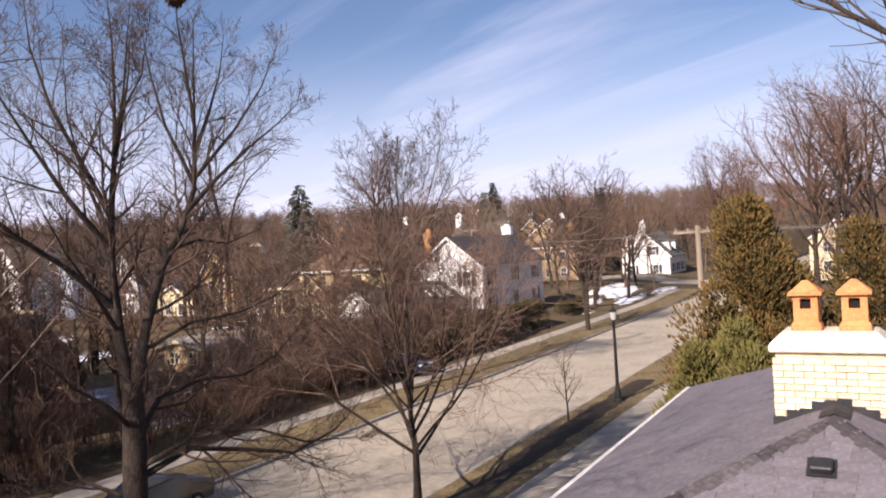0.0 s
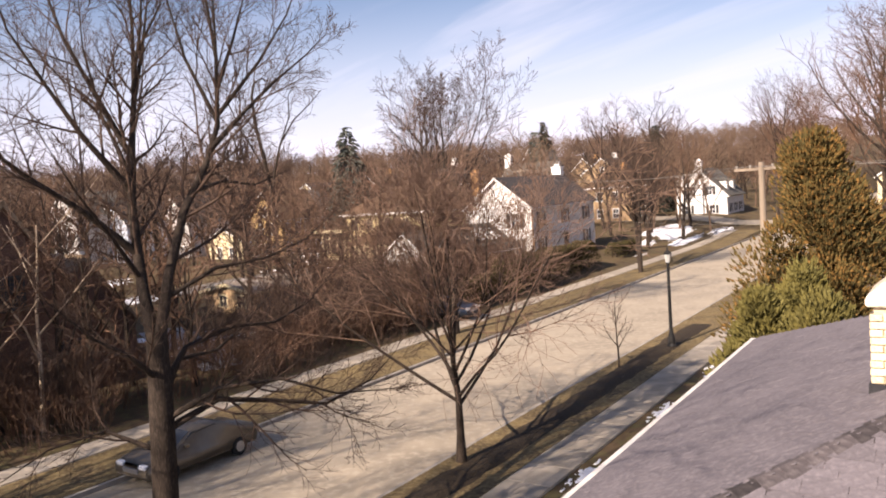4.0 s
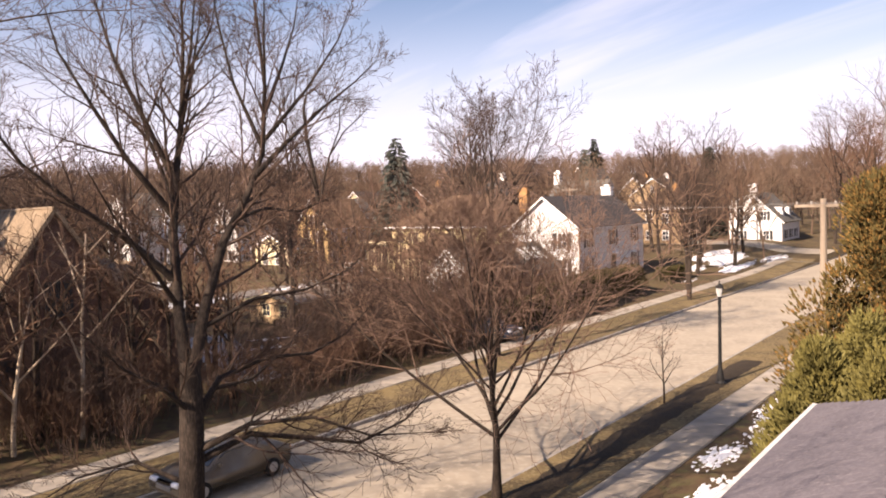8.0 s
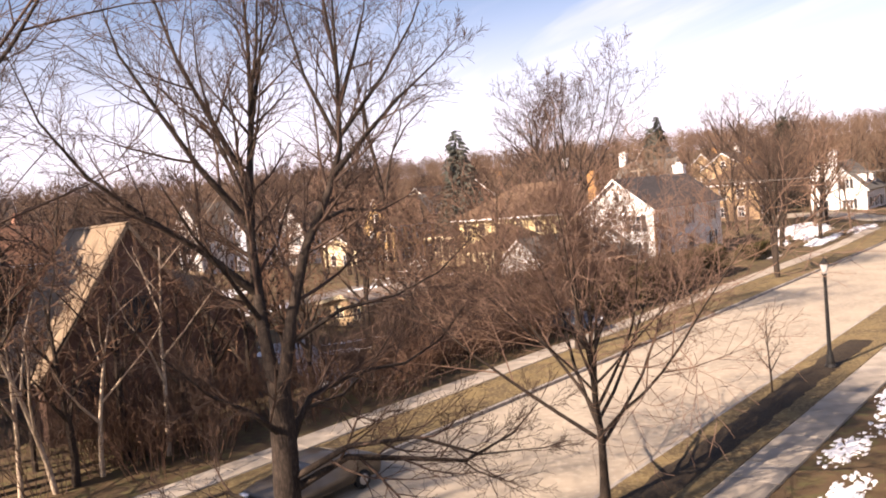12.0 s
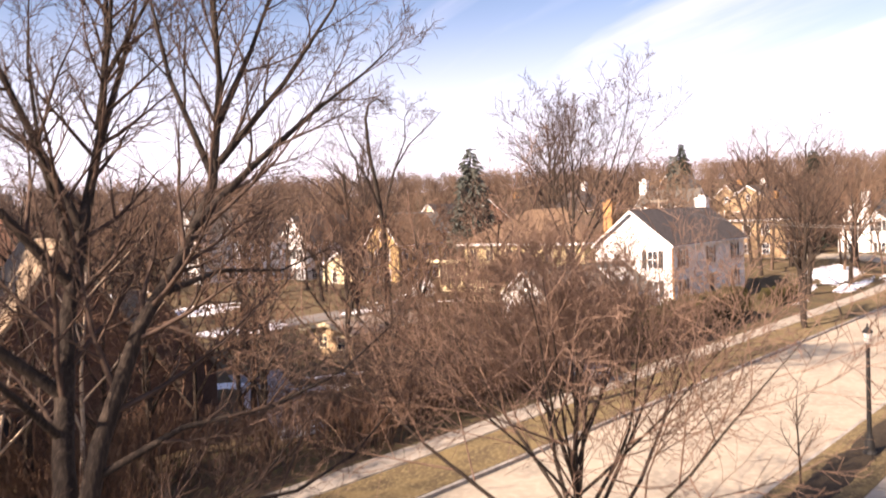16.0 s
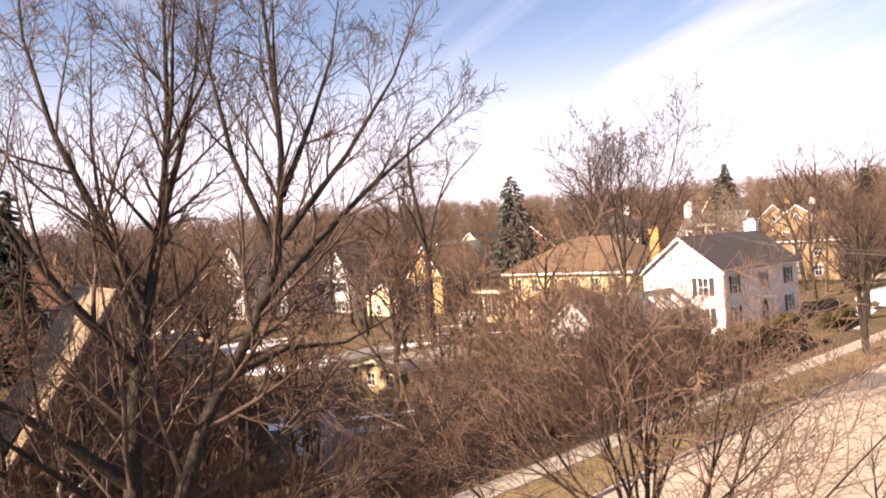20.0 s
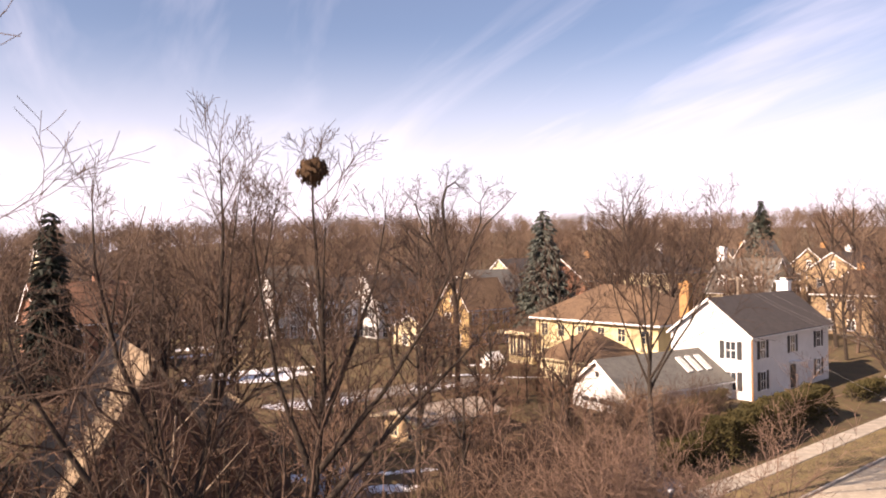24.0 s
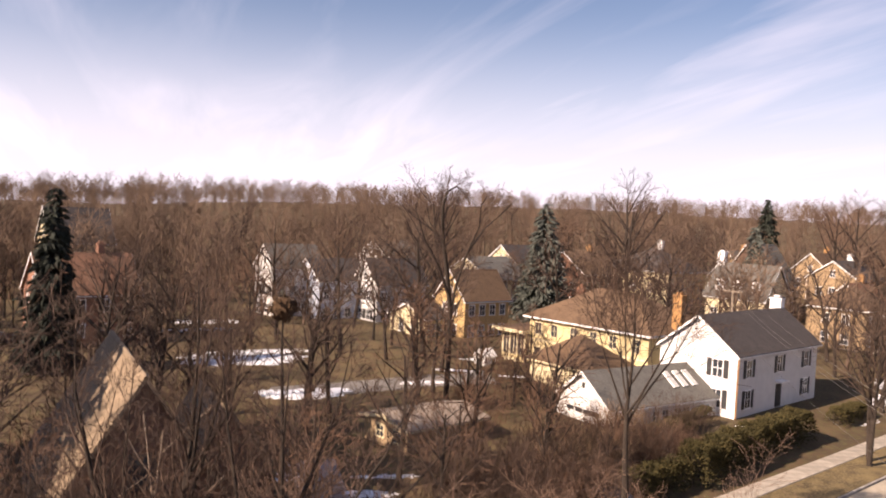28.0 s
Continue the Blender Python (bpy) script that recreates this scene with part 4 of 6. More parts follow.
def cape_house():
    g = 3.1
    h = thing("cape_house", spot(116.0, 57.8, g), "pale gray-roofed cape house with three white dormers", "house")
    m = new("block")
    m.parent = h
    m.matrix_basis = pose(8.0, 0, 0, 0, 0, 90)
    gable_walls(9.5, 8.0, 4.6, 9.4, M["cream"], m)
    gable_roof(9.5, 8.0, 4.6, 9.4, M["palegray"], m)
    fold(m)
    for y in (1.7, 4.6, 7.5):
        d = bmesh.new()
        box(d, 0.5, 2.6, y - 0.65, y + 0.65, 5.1, 7.0)
        dm = part("dormer", d, M["trim"], h, "white dormer with an arched window")
        part("dormer_roof", slab([(0.35, y - 0.8, 6.9), (3.0, y - 0.8, 6.9), (3.0, y, 7.7), (0.35, y, 7.7)], 0.1), M["palegray"], dm)
        part("dormer_roof", slab([(0.35, y + 0.8, 6.9), (0.35, y + 0.003, 7.7), (3.0, y + 0.003, 7.7), (3.0, y + 0.8, 6.9)], 0.1), M["palegray"], dm)
        window(h, 0.5, y, 5.45, 0.65, 1.25, "x-")
    for y in (1.5, 4.7, 7.9):
        window(h, 0, y, 0.9, 1.0, 1.7, "x-")
    chimney_part(4, 9.3, 0, 11.2, 0.9, 1.2, M["trim"], h, "white end chimney")


cape_house()
for args, kw in [
    (("ochre_house", 74.5, 77.0, 8, 6.0, 5.6, 9.2, "gold", "brownroof", "ochre clapboard house with a brown roof"), dict(g=1.2)),
    (("porch_house", 70.0, 79.5, 6, 7.5, 2.9, 4.6, "cream", "grayroof", "low house with a white-posted porch"), dict(g=1.2, rows=1)),
    (("white_cottage", 71.5, 92.5, 9, 6.0, 6.0, 9.4, "white", "grayroof", "white gabled house half hidden by bare trees"), dict(g=1.4)),
    (("blue_house", 65.0, 97.5, 8, 7.0, 6.2, 9.0, "blue", "grayroof", "pale blue-white house behind bare trees"), dict(g=1.4)),
    (("white_far_house", 60.0, 101.5, 8, 6.0, 7.5, 10.6, "white", "palegray", "white house far behind the trees"), dict(g=1.6)),
    (("gray_roof_house", 98.0, 97.0, 10, 12.0, 5.0, 8.4, "cream", "palegray", "cream house with a gray roof among trees"), dict(g=2.4)),
    (("brown_brick_house", 118.0, 44.5, 9, 8.0, 5.6, 8.6, "tanwall", "brownroof", "tan house with a brown hip roof"), dict(g=2.0, hip=True)),
    (("brick_gable_house", 131.0, 49.0, 9, 7.0, 4.6, 8.0, "tanwall", "redroof", "brown brick house with a steep roof"), dict(g=2.4, chim="chimbrick")),
    (("tudor_house", 134.0, 66.0, 10, 9.0, 6.0, 12.5, "darkbrick", "palegray", "dark gabled house behind the cape house"), dict(g=3.0)),
    (("turret_house", 137.0, 72.0, 9, 7.0, 6.4, 11.0, "tanwall", "palegray", "tan house with a pointed gray roof"), dict(g=3.0, chim="chimbrick")),
    (("far_stone_house", 150.0, 58.0, 12, 9.0, 6.5, 9.6, "tanwall", "grayroof", "tan house far up the slope"), dict(g=3.6, chim="trim")),
    (("far_tan_house", 168.0, 70.0, 12, 9.0, 6.0, 10.0, "tanwall", "brownroof", "tan house far up the slope"), dict(g=4.0, chim="chimbrick")),
    (("far_gray_house", 122.0, 78.0, 12, 14.0, 7.0, 11.0, "cream", "grayroof", "cream house with a dark hip roof far off"), dict(g=3.0, hip=True, chim="trim")),
    (("far_brick_house", 112.0, 88.0, 11, 10.0, 6.4, 10.0, "brick", "brownroof", "brown brick house far off among trees"), dict(g=2.6, chim="chimbrick")),
    (("far_cottage", 120.0, 112.0, 10, 9.0, 6.0, 9.5, "cream", "grayroof", "cream cottage far off among trees"), dict(g=3.0)),
    (("far_row_house", 100.0, 128.0, 9, 12.0, 6.0, 9.0, "white", "palegray", "white house far off among trees"), dict(g=3.0)),
    (("left_brick_house", 28.0, 92.0, 10, 9.0, 5.5, 9.6, "brick", "redroof", "red-brown brick house behind bare trees"), dict(g=1.5, chim="brick")),
    (("left_white_house", 37.0, 128.0, 9, 8.0, 9.0, 14.0, "cream", "grayroof", "pale gabled house far beyond the spruce"), dict(g=2.0)),
    (("right_white_house", 96.0, -18.0, 12, 9.0, 5.4, 8.6, "white", "palegray", "white house beyond the big bare trees"), dict(g=1.0)),
    (("right_gray_house", 120.0, 2.0, 12, 9.0, 5.4, 8.6, "cream", "grayroof", "pale house behind the cedar"), dict(g=1.4)),
]:
    plain_house(*args, **kw)

# low garden shed with a wide flat-pitched roof
shed = thing("garden_shed", spot(40.0, 44.3, 0.75), "low pale shed with a wide shallow gray roof", "shed")
gable_walls(7.2, 5.2, 1.65, 2.2, M["tanwall"], shed, -0.5)
gable_roof(7.2, 5.2, 1.65, 2.2, M["weathered"], shed, 0.35, trim="cream")
for y in (1.2, 3.2):
    window(shed, 0, y, 0.5, 0.8, 0.8, "x-", False, "cream")
# white playhouse by the porch
play = thing("playhouse", spot(64.6, 62.6, 1.35), "small white playhouse on the lawn", "playhouse")
gable_walls(1.6, 1.6, 1.1, 1.8, M["trim"], play, 0.0)
gable_roof(1.6, 1.6, 1.1, 1.8, M["trim"], play, 0.15, 0.06, trim="")
part("door", abox(-0.03, 0.0, 0.55, 1.05, 0.0, 0.95), M["shutter"], play)


# ---- the house below the camera's start ----
OWN_E, OWN_R, OWN_RIDGE = 5.57, 6.9, 1.0      # eave and ridge height, the ridge's place across
EL, ER, HIP0, FAR_A = 4.2, -2.2, 9.3, 17.2  # eaves across, near end of the ridge, far eave
PITCH = (OWN_R - OWN_E) / (EL - OWN_RIDGE)
NEAR_A = HIP0 - (OWN_R - OWN_E) / PITCH
own = thing("own_house", spot(0, 0, 0), "house with a slate-gray shingled hip roof", "house")
for bx in ((NEAR_A + 0.5, FAR_A - 0.5, EL - 0.8, EL - 0.5), (NEAR_A + 0.5, FAR_A - 0.5, ER + 0.5, ER + 0.8), (NEAR_A + 0.5, NEAR_A + 0.8, ER + 0.8, EL - 0.8), (FAR_A - 0.8, FAR_A - 0.5, ER + 0.8, EL - 0.8)):
    part("wall", abox(*bx, 0, OWN_E - 0.1), M["cream"], own)
R0, R1 = (HIP0, OWN_RIDGE, OWN_R), (FAR_A - 3.3, OWN_RIDGE, OWN_R)
c_nl, c_nr, c_fl, c_fr = (NEAR_A, EL, OWN_E), (NEAR_A, ER, OWN_E), (FAR_A, EL, OWN_E), (FAR_A, ER, OWN_E)
PLANES = {"left": (c_nl, c_fl, R1, R0), "right": (c_fr, c_nr, R0, R1), "near": (c_nr, c_nl, R0), "far": (c_fl, c_fr, R1)}
for poly in PLANES.values():
    part("roof_slope", slab(list(poly), 0.15), M["shingle"], own)
gt = bmesh.new()
box(gt, NEAR_A - 0.05, FAR_A + 0.05, EL - 0.02, EL + 0.1, OWN_E - 0.16, OWN_E - 0.005, 0.015)
part("drip_edge", gt, M["gutter"], own, "white drip edge along the eave")
part("drip_edge", abox(FAR_A - 0.02, FAR_A + 0.08, ER, EL, OWN_E - 0.16, OWN_E - 0.005, 0.015), M["gutter"], own)


def shingle_mesh(w, d, t):
    bm = bmesh.new()
    solid(bm, [(0, 0, t), (w, 0, t), (w, d, 0.004), (0, d, 0.004), (0, 0, 0), (w, 0, 0), (w, d, 0), (0, d, 0)],
          [(0, 1, 2, 3), (4, 7, 6, 5), (0, 4, 5, 1), (1, 5, 6, 2), (2, 6, 7, 3), (3, 7, 4, 0)])
    return mesh_of("shingle", bm, M["shingle"])


def lay_shingles(poly, rows_own, seed):
    """Courses of shingles on one roof plane; the first rows_own pieces from the ridge down are parts, the rest one mesh."""
    rng = random.Random(seed)
    a, b = Vector(poly[0]), Vector(poly[1])
    x = (b - a).normalized()
    nrm = x.cross(Vector(poly[-1]) - a).normalized()
    if nrm.z < 0:
        nrm = -nrm
    y = nrm.cross(x)
    flat = [((Vector(p) - a).dot(x), (Vector(p) - a).dot(y)) for p in poly]
    if sum(v for _, v in flat) < 0:
        y, flat = -y, [(u, -v) for u, v in flat]
    top = max(v for _, v in flat)
    lo, hi = min(u for u, _ in flat), max(u for u, _ in flat)
    meshes = [shingle_mesh(w, 0.2, t) for w, t in ((0.30, 0.005), (0.24, 0.007), (0.36, 0.006), (0.3, 0.008))]
    spots = []

    def span(v):
        cut = [p[0] + (q[0] - p[0]) * (v - p[1]) / (q[1] - p[1]) for p, q in zip(flat, flat[1:] + flat[:1]) if (p[1] - v) * (q[1] - v) < 0]
        return (min(cut), max(cut)) if cut else (0.0, 0.0)

    for r in range(int(top / 0.14) + 1):
        u = lo - rng.uniform(0, 0.3)
        while u < hi:
            k = rng.randrange(4)
            w = (0.30, 0.24, 0.36, 0.3)[k]
            s0, s1 = span(r * 0.14 + 0.12)
            c0, c1 = max(u, s0), min(u + w, s1)
            if c1 - c0 > 0.05:
                spots.append((r, c0, k, (c1 - c0) / w))
            u += w + 0.008
    spots.sort(key=lambda s: -s[0])
    rot = Matrix((x, y, nrm)).transposed().to_4x4()
    vs, fs = [], []
    for i, (r, u, k, f) in enumerate(spots):
        m = Matrix.Translation(a + x * u + y * (r * 0.14) + nrm * (0.004 + rng.uniform(0, 0.003))) @ rot @ Matrix.Diagonal((f, 1, 1, 1))
        if i < rows_own:
            ob = new("shingle", meshes[k])
            ob.parent = own
            ob.matrix_basis = m
        else:
            n = len(vs)
            vs += [m @ v.co for v in meshes[k].vertices]
            fs += [tuple(n + q for q in f.vertices) for f in meshes[k].polygons]
    if vs:
        me = data_mesh("roof_covering", vs, fs, M["shingle"])
        tagged(part("roof_covering", me, M["shingle"], own), kind="stuff")


def caps(p, q, seed):
    """Overlapping cap shingles down a hip or along the ridge."""
    rng = random.Random(seed)
    p, q = Vector(p), Vector(q)
    d = (q - p).normalized()
    side = d.cross(Vector((0, 0, 1))).normalized()
    up = side.cross(d)
    n = int((q - p).length / 0.21)
    bm = bmesh.new()
    solid(bm, [(0, -0.14, -0.05), (0, 0, 0.008), (0, 0.14, -0.05), (0.3, -0.14, -0.044), (0.3, 0, 0.012), (0.3, 0.14, -0.044),
               (0, -0.14, -0.06), (0, 0, -0.002), (0, 0.14, -0.06), (0.3, -0.14, -0.052), (0.3, 0, 0.004), (0.3, 0.14, -0.052)],
          [(0, 3, 4, 1), (1, 4, 5, 2), (6, 7, 10, 9), (7, 8, 11, 10), (3, 9, 10, 4), (4, 10, 11, 5), (0, 1, 7, 6), (1, 2, 8, 7), (0, 6, 9, 3), (2, 5, 11, 8)])
    me = mesh_of("cap_shingle", bm, M["capshingle"])
    rot = Matrix((d, side, up)).transposed().to_4x4()
    for i in range(n):
        ob = new("cap_shingle", me)
        ob.parent = own
        ob.matrix_basis = Matrix.Translation(p + d * (i * 0.21) + up * (0.012 + rng.uniform(0, 0.004))) @ rot


caps(R0, c_nl, 1)
caps(R0, c_nr, 2)
caps(Vector(R1), Vector(R0), 3)

# roof vent
vent = thing("roof_vent", spot(HIP0 - 0.75, OWN_RIDGE + 0.06, OWN_R - 0.75 * PITCH + 0.03), "black plastic roof vent on the shingles", "roof vent")
vm = Matrix.Rotation(-math.atan(PITCH), 4, "Y") @ Matrix.Scale(0.48, 4)
for nm, bm, mt in (("flange", abox(-0.26, 0.26, -0.25, 0.25, 0.0, 0.02), "ventmetal"), ("hood", abox(-0.2, 0.16, -0.2, 0.2, 0.05, 0.15, 0.035), "ventmetal"), ("throat", abox(-0.12, 0.12, -0.13, 0.13, 0.02, 0.05), "soot")):
    part(nm, bm, M[mt], vent).matrix_basis = vm
for i in range(5):
    part("louvre", abox(-0.205, -0.195, -0.17, 0.17, 0.03 + i * 0.022, 0.04 + i * 0.022), M["ventmetal"], vent).matrix_basis = vm

# chimney of buff brick
CA, CL0, CL1, CTOP = 9.9, 0.5, 1.6, 7.44
chim = thing("chimney", spot(CA, CL0, 0), "buff brick chimney with concrete cap and two clay pots", "chimney")
CW, CD = CL1 - CL0, 0.75
part("core", abox(0.03, CD - 0.03, 0.03, CW - 0.03, 5.4, CTOP), M["mortar"], chim)
bm_full = mesh_of("brick", abox(0, 0.1, 0, 0.19, 0, 0.062, 0.006), M["limestone"])
rng = random.Random(5)
row = 0
zb = 6.05
while zb < CTOP - 0.06:
    off = -0.1 if row % 2 else 0.0
    for face in ("front", "right", "left", "back"):
        span = CW if face in ("front", "back") else CD
        u = off
        while u < span - 0.01:
            lo, hi = max(u, 0.0), min(u + 0.19, span)
            if hi - lo > 0.05:
                ob = new("brick", bm_full)
                ob.parent = chim
                sc = (hi - lo) / 0.19
                j = rng.uniform(-0.004, 0.004)
                if face == "front":
                    m = Matrix.Translation((j, lo, zb)) @ Matrix.Diagonal((1, sc, 1, 1))
                elif face == "back":
                    m = Matrix.Translation((CD - 0.1 + j, lo, zb)) @ Matrix.Diagonal((1, sc, 1, 1))
                elif face == "right":
                    m = Matrix.Translation((hi, j, zb)) @ pose(0, 0, 0, 0, 0, 90) @ Matrix.Diagonal((1, sc, 1, 1))
                else:
                    m = Matrix.Translation((hi, CW - 0.1 + j, zb)) @ pose(0, 0, 0, 0, 0, 90) @ Matrix.Diagonal((1, sc, 1, 1))
                ob.matrix_basis = m
            u += 0.2
    row += 1
    zb += 0.07
cp = bmesh.new()
solid(cp, [(-0.03, -0.03, CTOP), (CD + 0.03, -0.03, CTOP), (CD + 0.03, CW + 0.03, CTOP), (-0.03, CW + 0.03, CTOP),
           (-0.03, -0.03, CTOP + 0.08), (CD + 0.03, -0.03, CTOP + 0.08), (CD + 0.03, CW + 0.03, CTOP + 0.08), (-0.03, CW + 0.03, CTOP + 0.08),
           (0.12, 0.1, CTOP + 0.2), (CD - 0.12, 0.1, CTOP + 0.2), (CD - 0.12, CW - 0.1, CTOP + 0.2), (0.12, CW - 0.1, CTOP + 0.2)],
      [(3, 2, 1, 0), (0, 1, 5, 4), (1, 2, 6, 5), (2, 3, 7, 6), (3, 0, 4, 7), (4, 5, 9, 8), (5, 6, 10, 9), (6, 7, 11, 10), (7, 4, 8, 11), (8, 9, 10, 11)])
bmesh.ops.bevel(cp, geom=list(cp.edges), offset=0.012, segments=2, affect="EDGES")
part("cap", cp, M["capstone"], chim, "sloped pale concrete cap")
# stepped flashing over the ridge
for i, hgt in enumerate((0.22, 0.33, 0.45, 0.56, 0.64, 0.56, 0.45, 0.33, 0.22)):
    w = CW / 9
    roof = OWN_R - abs((i + 0.5) * w + CL0 - OWN_RIDGE) * PITCH
    part("flashing", abox(-0.022 - 0.002 * (i % 2), 0.0, i * w - 0.006, (i + 1) * w + 0.006, roof - 0.25, roof + 0.07 + (0.03 if i % 2 else 0)), M["flash"], chim)
for y0 in (-0.02, CW):
    part("flashing", abox(-0.03, CD, y0, y0 + 0.02, 6.3, OWN_R - 0.16), M["flash"], chim)


def pot(y):
    p = thing("chimney_pot", spot(CA + CD / 2, CL0 + y, CTOP + 0.2), "square terracotta chimney pot with a pyramid hood", "chimney pot", "chimney pots")
    base = bmesh.new()
    box(base, -0.18, 0.18, -0.18, 0.18, -0.02, 0.07, 0.012)
    solid(base, [(-0.18, -0.18, 0.07), (0.18, -0.18, 0.07), (0.18, 0.18, 0.07), (-0.18, 0.18, 0.07), (-0.145, -0.145, 0.13), (0.145, -0.145, 0.13), (0.145, 0.145, 0.13), (-0.145, 0.145, 0.13)],
          [(0, 1, 5, 4), (1, 2, 6, 5), (2, 3, 7, 6), (3, 0, 4, 7), (4, 5, 6, 7)])
    part("base", base, M["terracotta"], p)
    for sx, sy in ((-1, -1), (1, -1), (1, 1), (-1, 1)):
        part("corner_post", abox(sx * 0.145, sx * 0.065, sy * 0.145, sy * 0.065, 0.13, 0.5), M["terracotta"], p)
    for x0, x1, y0, y1 in ((-0.14, -0.11, -0.07, 0.07), (0.11, 0.14, -0.07, 0.07), (-0.07, 0.07, -0.14, -0.11), (-0.07, 0.07, 0.11, 0.14)):
        part("lower_panel", abox(x0, x1, y0, y1, 0.13, 0.3), M["terracotta"], p)
        part("upper_panel", abox(x0, x1, y0, y1, 0.44, 0.5), M["terracotta"], p)
    part("flue", abox(-0.085, 0.085, -0.085, 0.085, 0.12, 0.48), M["soot"], p, "sooty flue inside")
    p.scale = (0.84, 0.84, 0.78)
    hd = bmesh.new()
    e = 0.2
    solid(hd, [(-e, -e, 0.49), (e, -e, 0.49), (e, e, 0.49), (-e, e, 0.49), (-e, -e, 0.525), (e, -e, 0.525), (e, e, 0.525), (-e, e, 0.525), (-0.03, -0.03, 0.69), (0.03, -0.03, 0.69), (0.03, 0.03, 0.69), (-0.03, 0.03, 0.69)],
          [(3, 2, 1, 0), (0, 1, 5, 4), (1, 2, 6, 5), (2, 3, 7, 6), (3, 0, 4, 7), (4, 5, 9, 8), (5, 6, 10, 9), (6, 7, 11, 10), (7, 4, 8, 11), (8, 9, 10, 11)])
    part("hood", hd, M["terracotta"], p, "pyramid hood")


pot(0.3)
pot(0.77)


# ---- bare trees ----
def grow(rng, p, d, length, r, level, spec, out):
    n = spec["segs"][level]
    pts, rad = [np.array(p, float)], [r]
    d = np.array(d, float)
    d /= np.linalg.norm(d)
    dirs = [d]
    for i in range(n):
        d = d + np.array([rng.gauss(0, 1), rng.gauss(0, 1), rng.gauss(0, 0.7)]) * spec["wig"][level]
        d[2] += spec["up"][level]
        d /= np.linalg.norm(d)
        pts.append(pts[-1] + d * length / n)
        rad.append(max(spec["tip"], r * (1 - spec["taper"][level] * (i + 1) / n)))
        dirs.append(d)
    out.append((level, pts, rad))
    if level + 1 >= len(spec["segs"]):
        return
    k = spec["kids"][level]
    az = rng.uniform(0, 6.28)
    for j in range(k):
        t = spec["from"][level] + (1 - spec["from"][level]) * (j + rng.uniform(0.2, 0.8)) / k
        f = t * n
        i = min(int(f), n - 1)
        pos = pts[i] + (pts[i + 1] - pts[i]) * (f - i)
        rr = rad[i] + (rad[i + 1] - rad[i]) * (f - i)
        dd = dirs[min(i + 1, n)]
        az += 2.4 + rng.uniform(-0.5, 0.5)
        u = np.cross(dd, [0.3, 0.2, 1.0] if abs(dd[2]) < 0.9 else [1.0, 0, 0])
        u /= np.linalg.norm(u)
        v = np.cross(dd, u)
        an = radians(spec["ang"][level] * rng.uniform(0.75, 1.25))
        nd = dd * math.cos(an) + (u * math.cos(az) + v * math.sin(az)) * math.sin(an)
        ln = length * spec["ratio"][level] * (1.15 - 0.55 * t) * rng.uniform(0.75, 1.2)
        grow(rng, pos, nd, ln, max(spec["tip"], min(rr * 0.72, r * spec["rr"][level])), level + 1, spec, out)


def tubes(branches, sides):
    """Tapered tubes for many branches as one array of vertices and a list of faces."""
    vs, fs, n = [], [], 0
    for level, pts, rad in branches:
        k = sides[min(level, len(sides) - 1)]
        ang = np.arange(k) * (2 * math.pi / k)
        p = np.array(pts)
        d = np.empty_like(p)
        d[1:-1] = p[2:] - p[:-2]
        d[0], d[-1] = p[1] - p[0], p[-1] - p[-2]
        d /= np.linalg.norm(d, axis=1)[:, None] + 1e-9
        ref = np.where((np.abs(d[:, 1]) < 0.9)[:, None], (0.13, 0.97, 0.2), (1.0, 0.1, 0.0))
        u = np.cross(d, ref)
        u /= np.linalg.norm(u, axis=1)[:, None]
        v = np.cross(d, u)
        r = np.array(rad)[:, None, None]
        vs.append((p[:, None, :] + (u[:, None, :] * np.cos(ang)[None, :, None] + v[:, None, :] * np.sin(ang)[None, :, None]) * r).reshape(-1, 3))
        for i in range(len(pts) - 1):
            b = n + i * k
            for q in range(k):
                w = (q + 1) % k
                fs.append((b + q, b + w, b + k + w, b + k + q))
        n += len(pts) * k
    return np.concatenate(vs), fs


SPEC_YARD = dict(segs=[7, 5, 4, 3], wig=[0.05, 0.1, 0.13, 0.16], up=[0.02, 0.09, 0.07, 0.05], taper=[0.75, 0.8, 0.8, 0.7], kids=[11, 9, 8], ang=[38, 40, 38], ratio=[0.62, 0.48, 0.5], rr=[0.5, 0.5, 0.5], tip=0.006)
SPEC_YARD["from"] = [0.28, 0.25, 0.2]
SPEC_FAR = dict(segs=[5, 3, 2, 1], wig=[0.06, 0.12, 0.16, 0.2], up=[0.02, 0.08, 0.06, 0.04], taper=[0.75, 0.8, 0.8, 0.6], kids=[9, 7, 6], ang=[40, 42, 40], ratio=[0.6, 0.5, 0.5], rr=[0.5, 0.5, 0.6], tip=0.013)
SPEC_FAR["from"] = [0.3, 0.25, 0.2]
SPEC_WOOD = dict(segs=[3, 2, 1], wig=[0.06, 0.14, 0.2], up=[0.02, 0.1, 0.06], taper=[0.7, 0.75, 0.5], kids=[10, 11], ang=[40, 45], ratio=[0.58, 0.5], rr=[0.4, 0.5], tip=0.035)
SPEC_WOOD["from"] = [0.25, 0.15]


def tree_data(seed, height, spec, trunk_r, lean=(0, 0)):
    rng = random.Random(seed)
    out = []
    grow(rng, (0, 0, -0.3), (lean[0], lean[1], 1), height * 0.8, trunk_r, 0, spec, out)
    return out


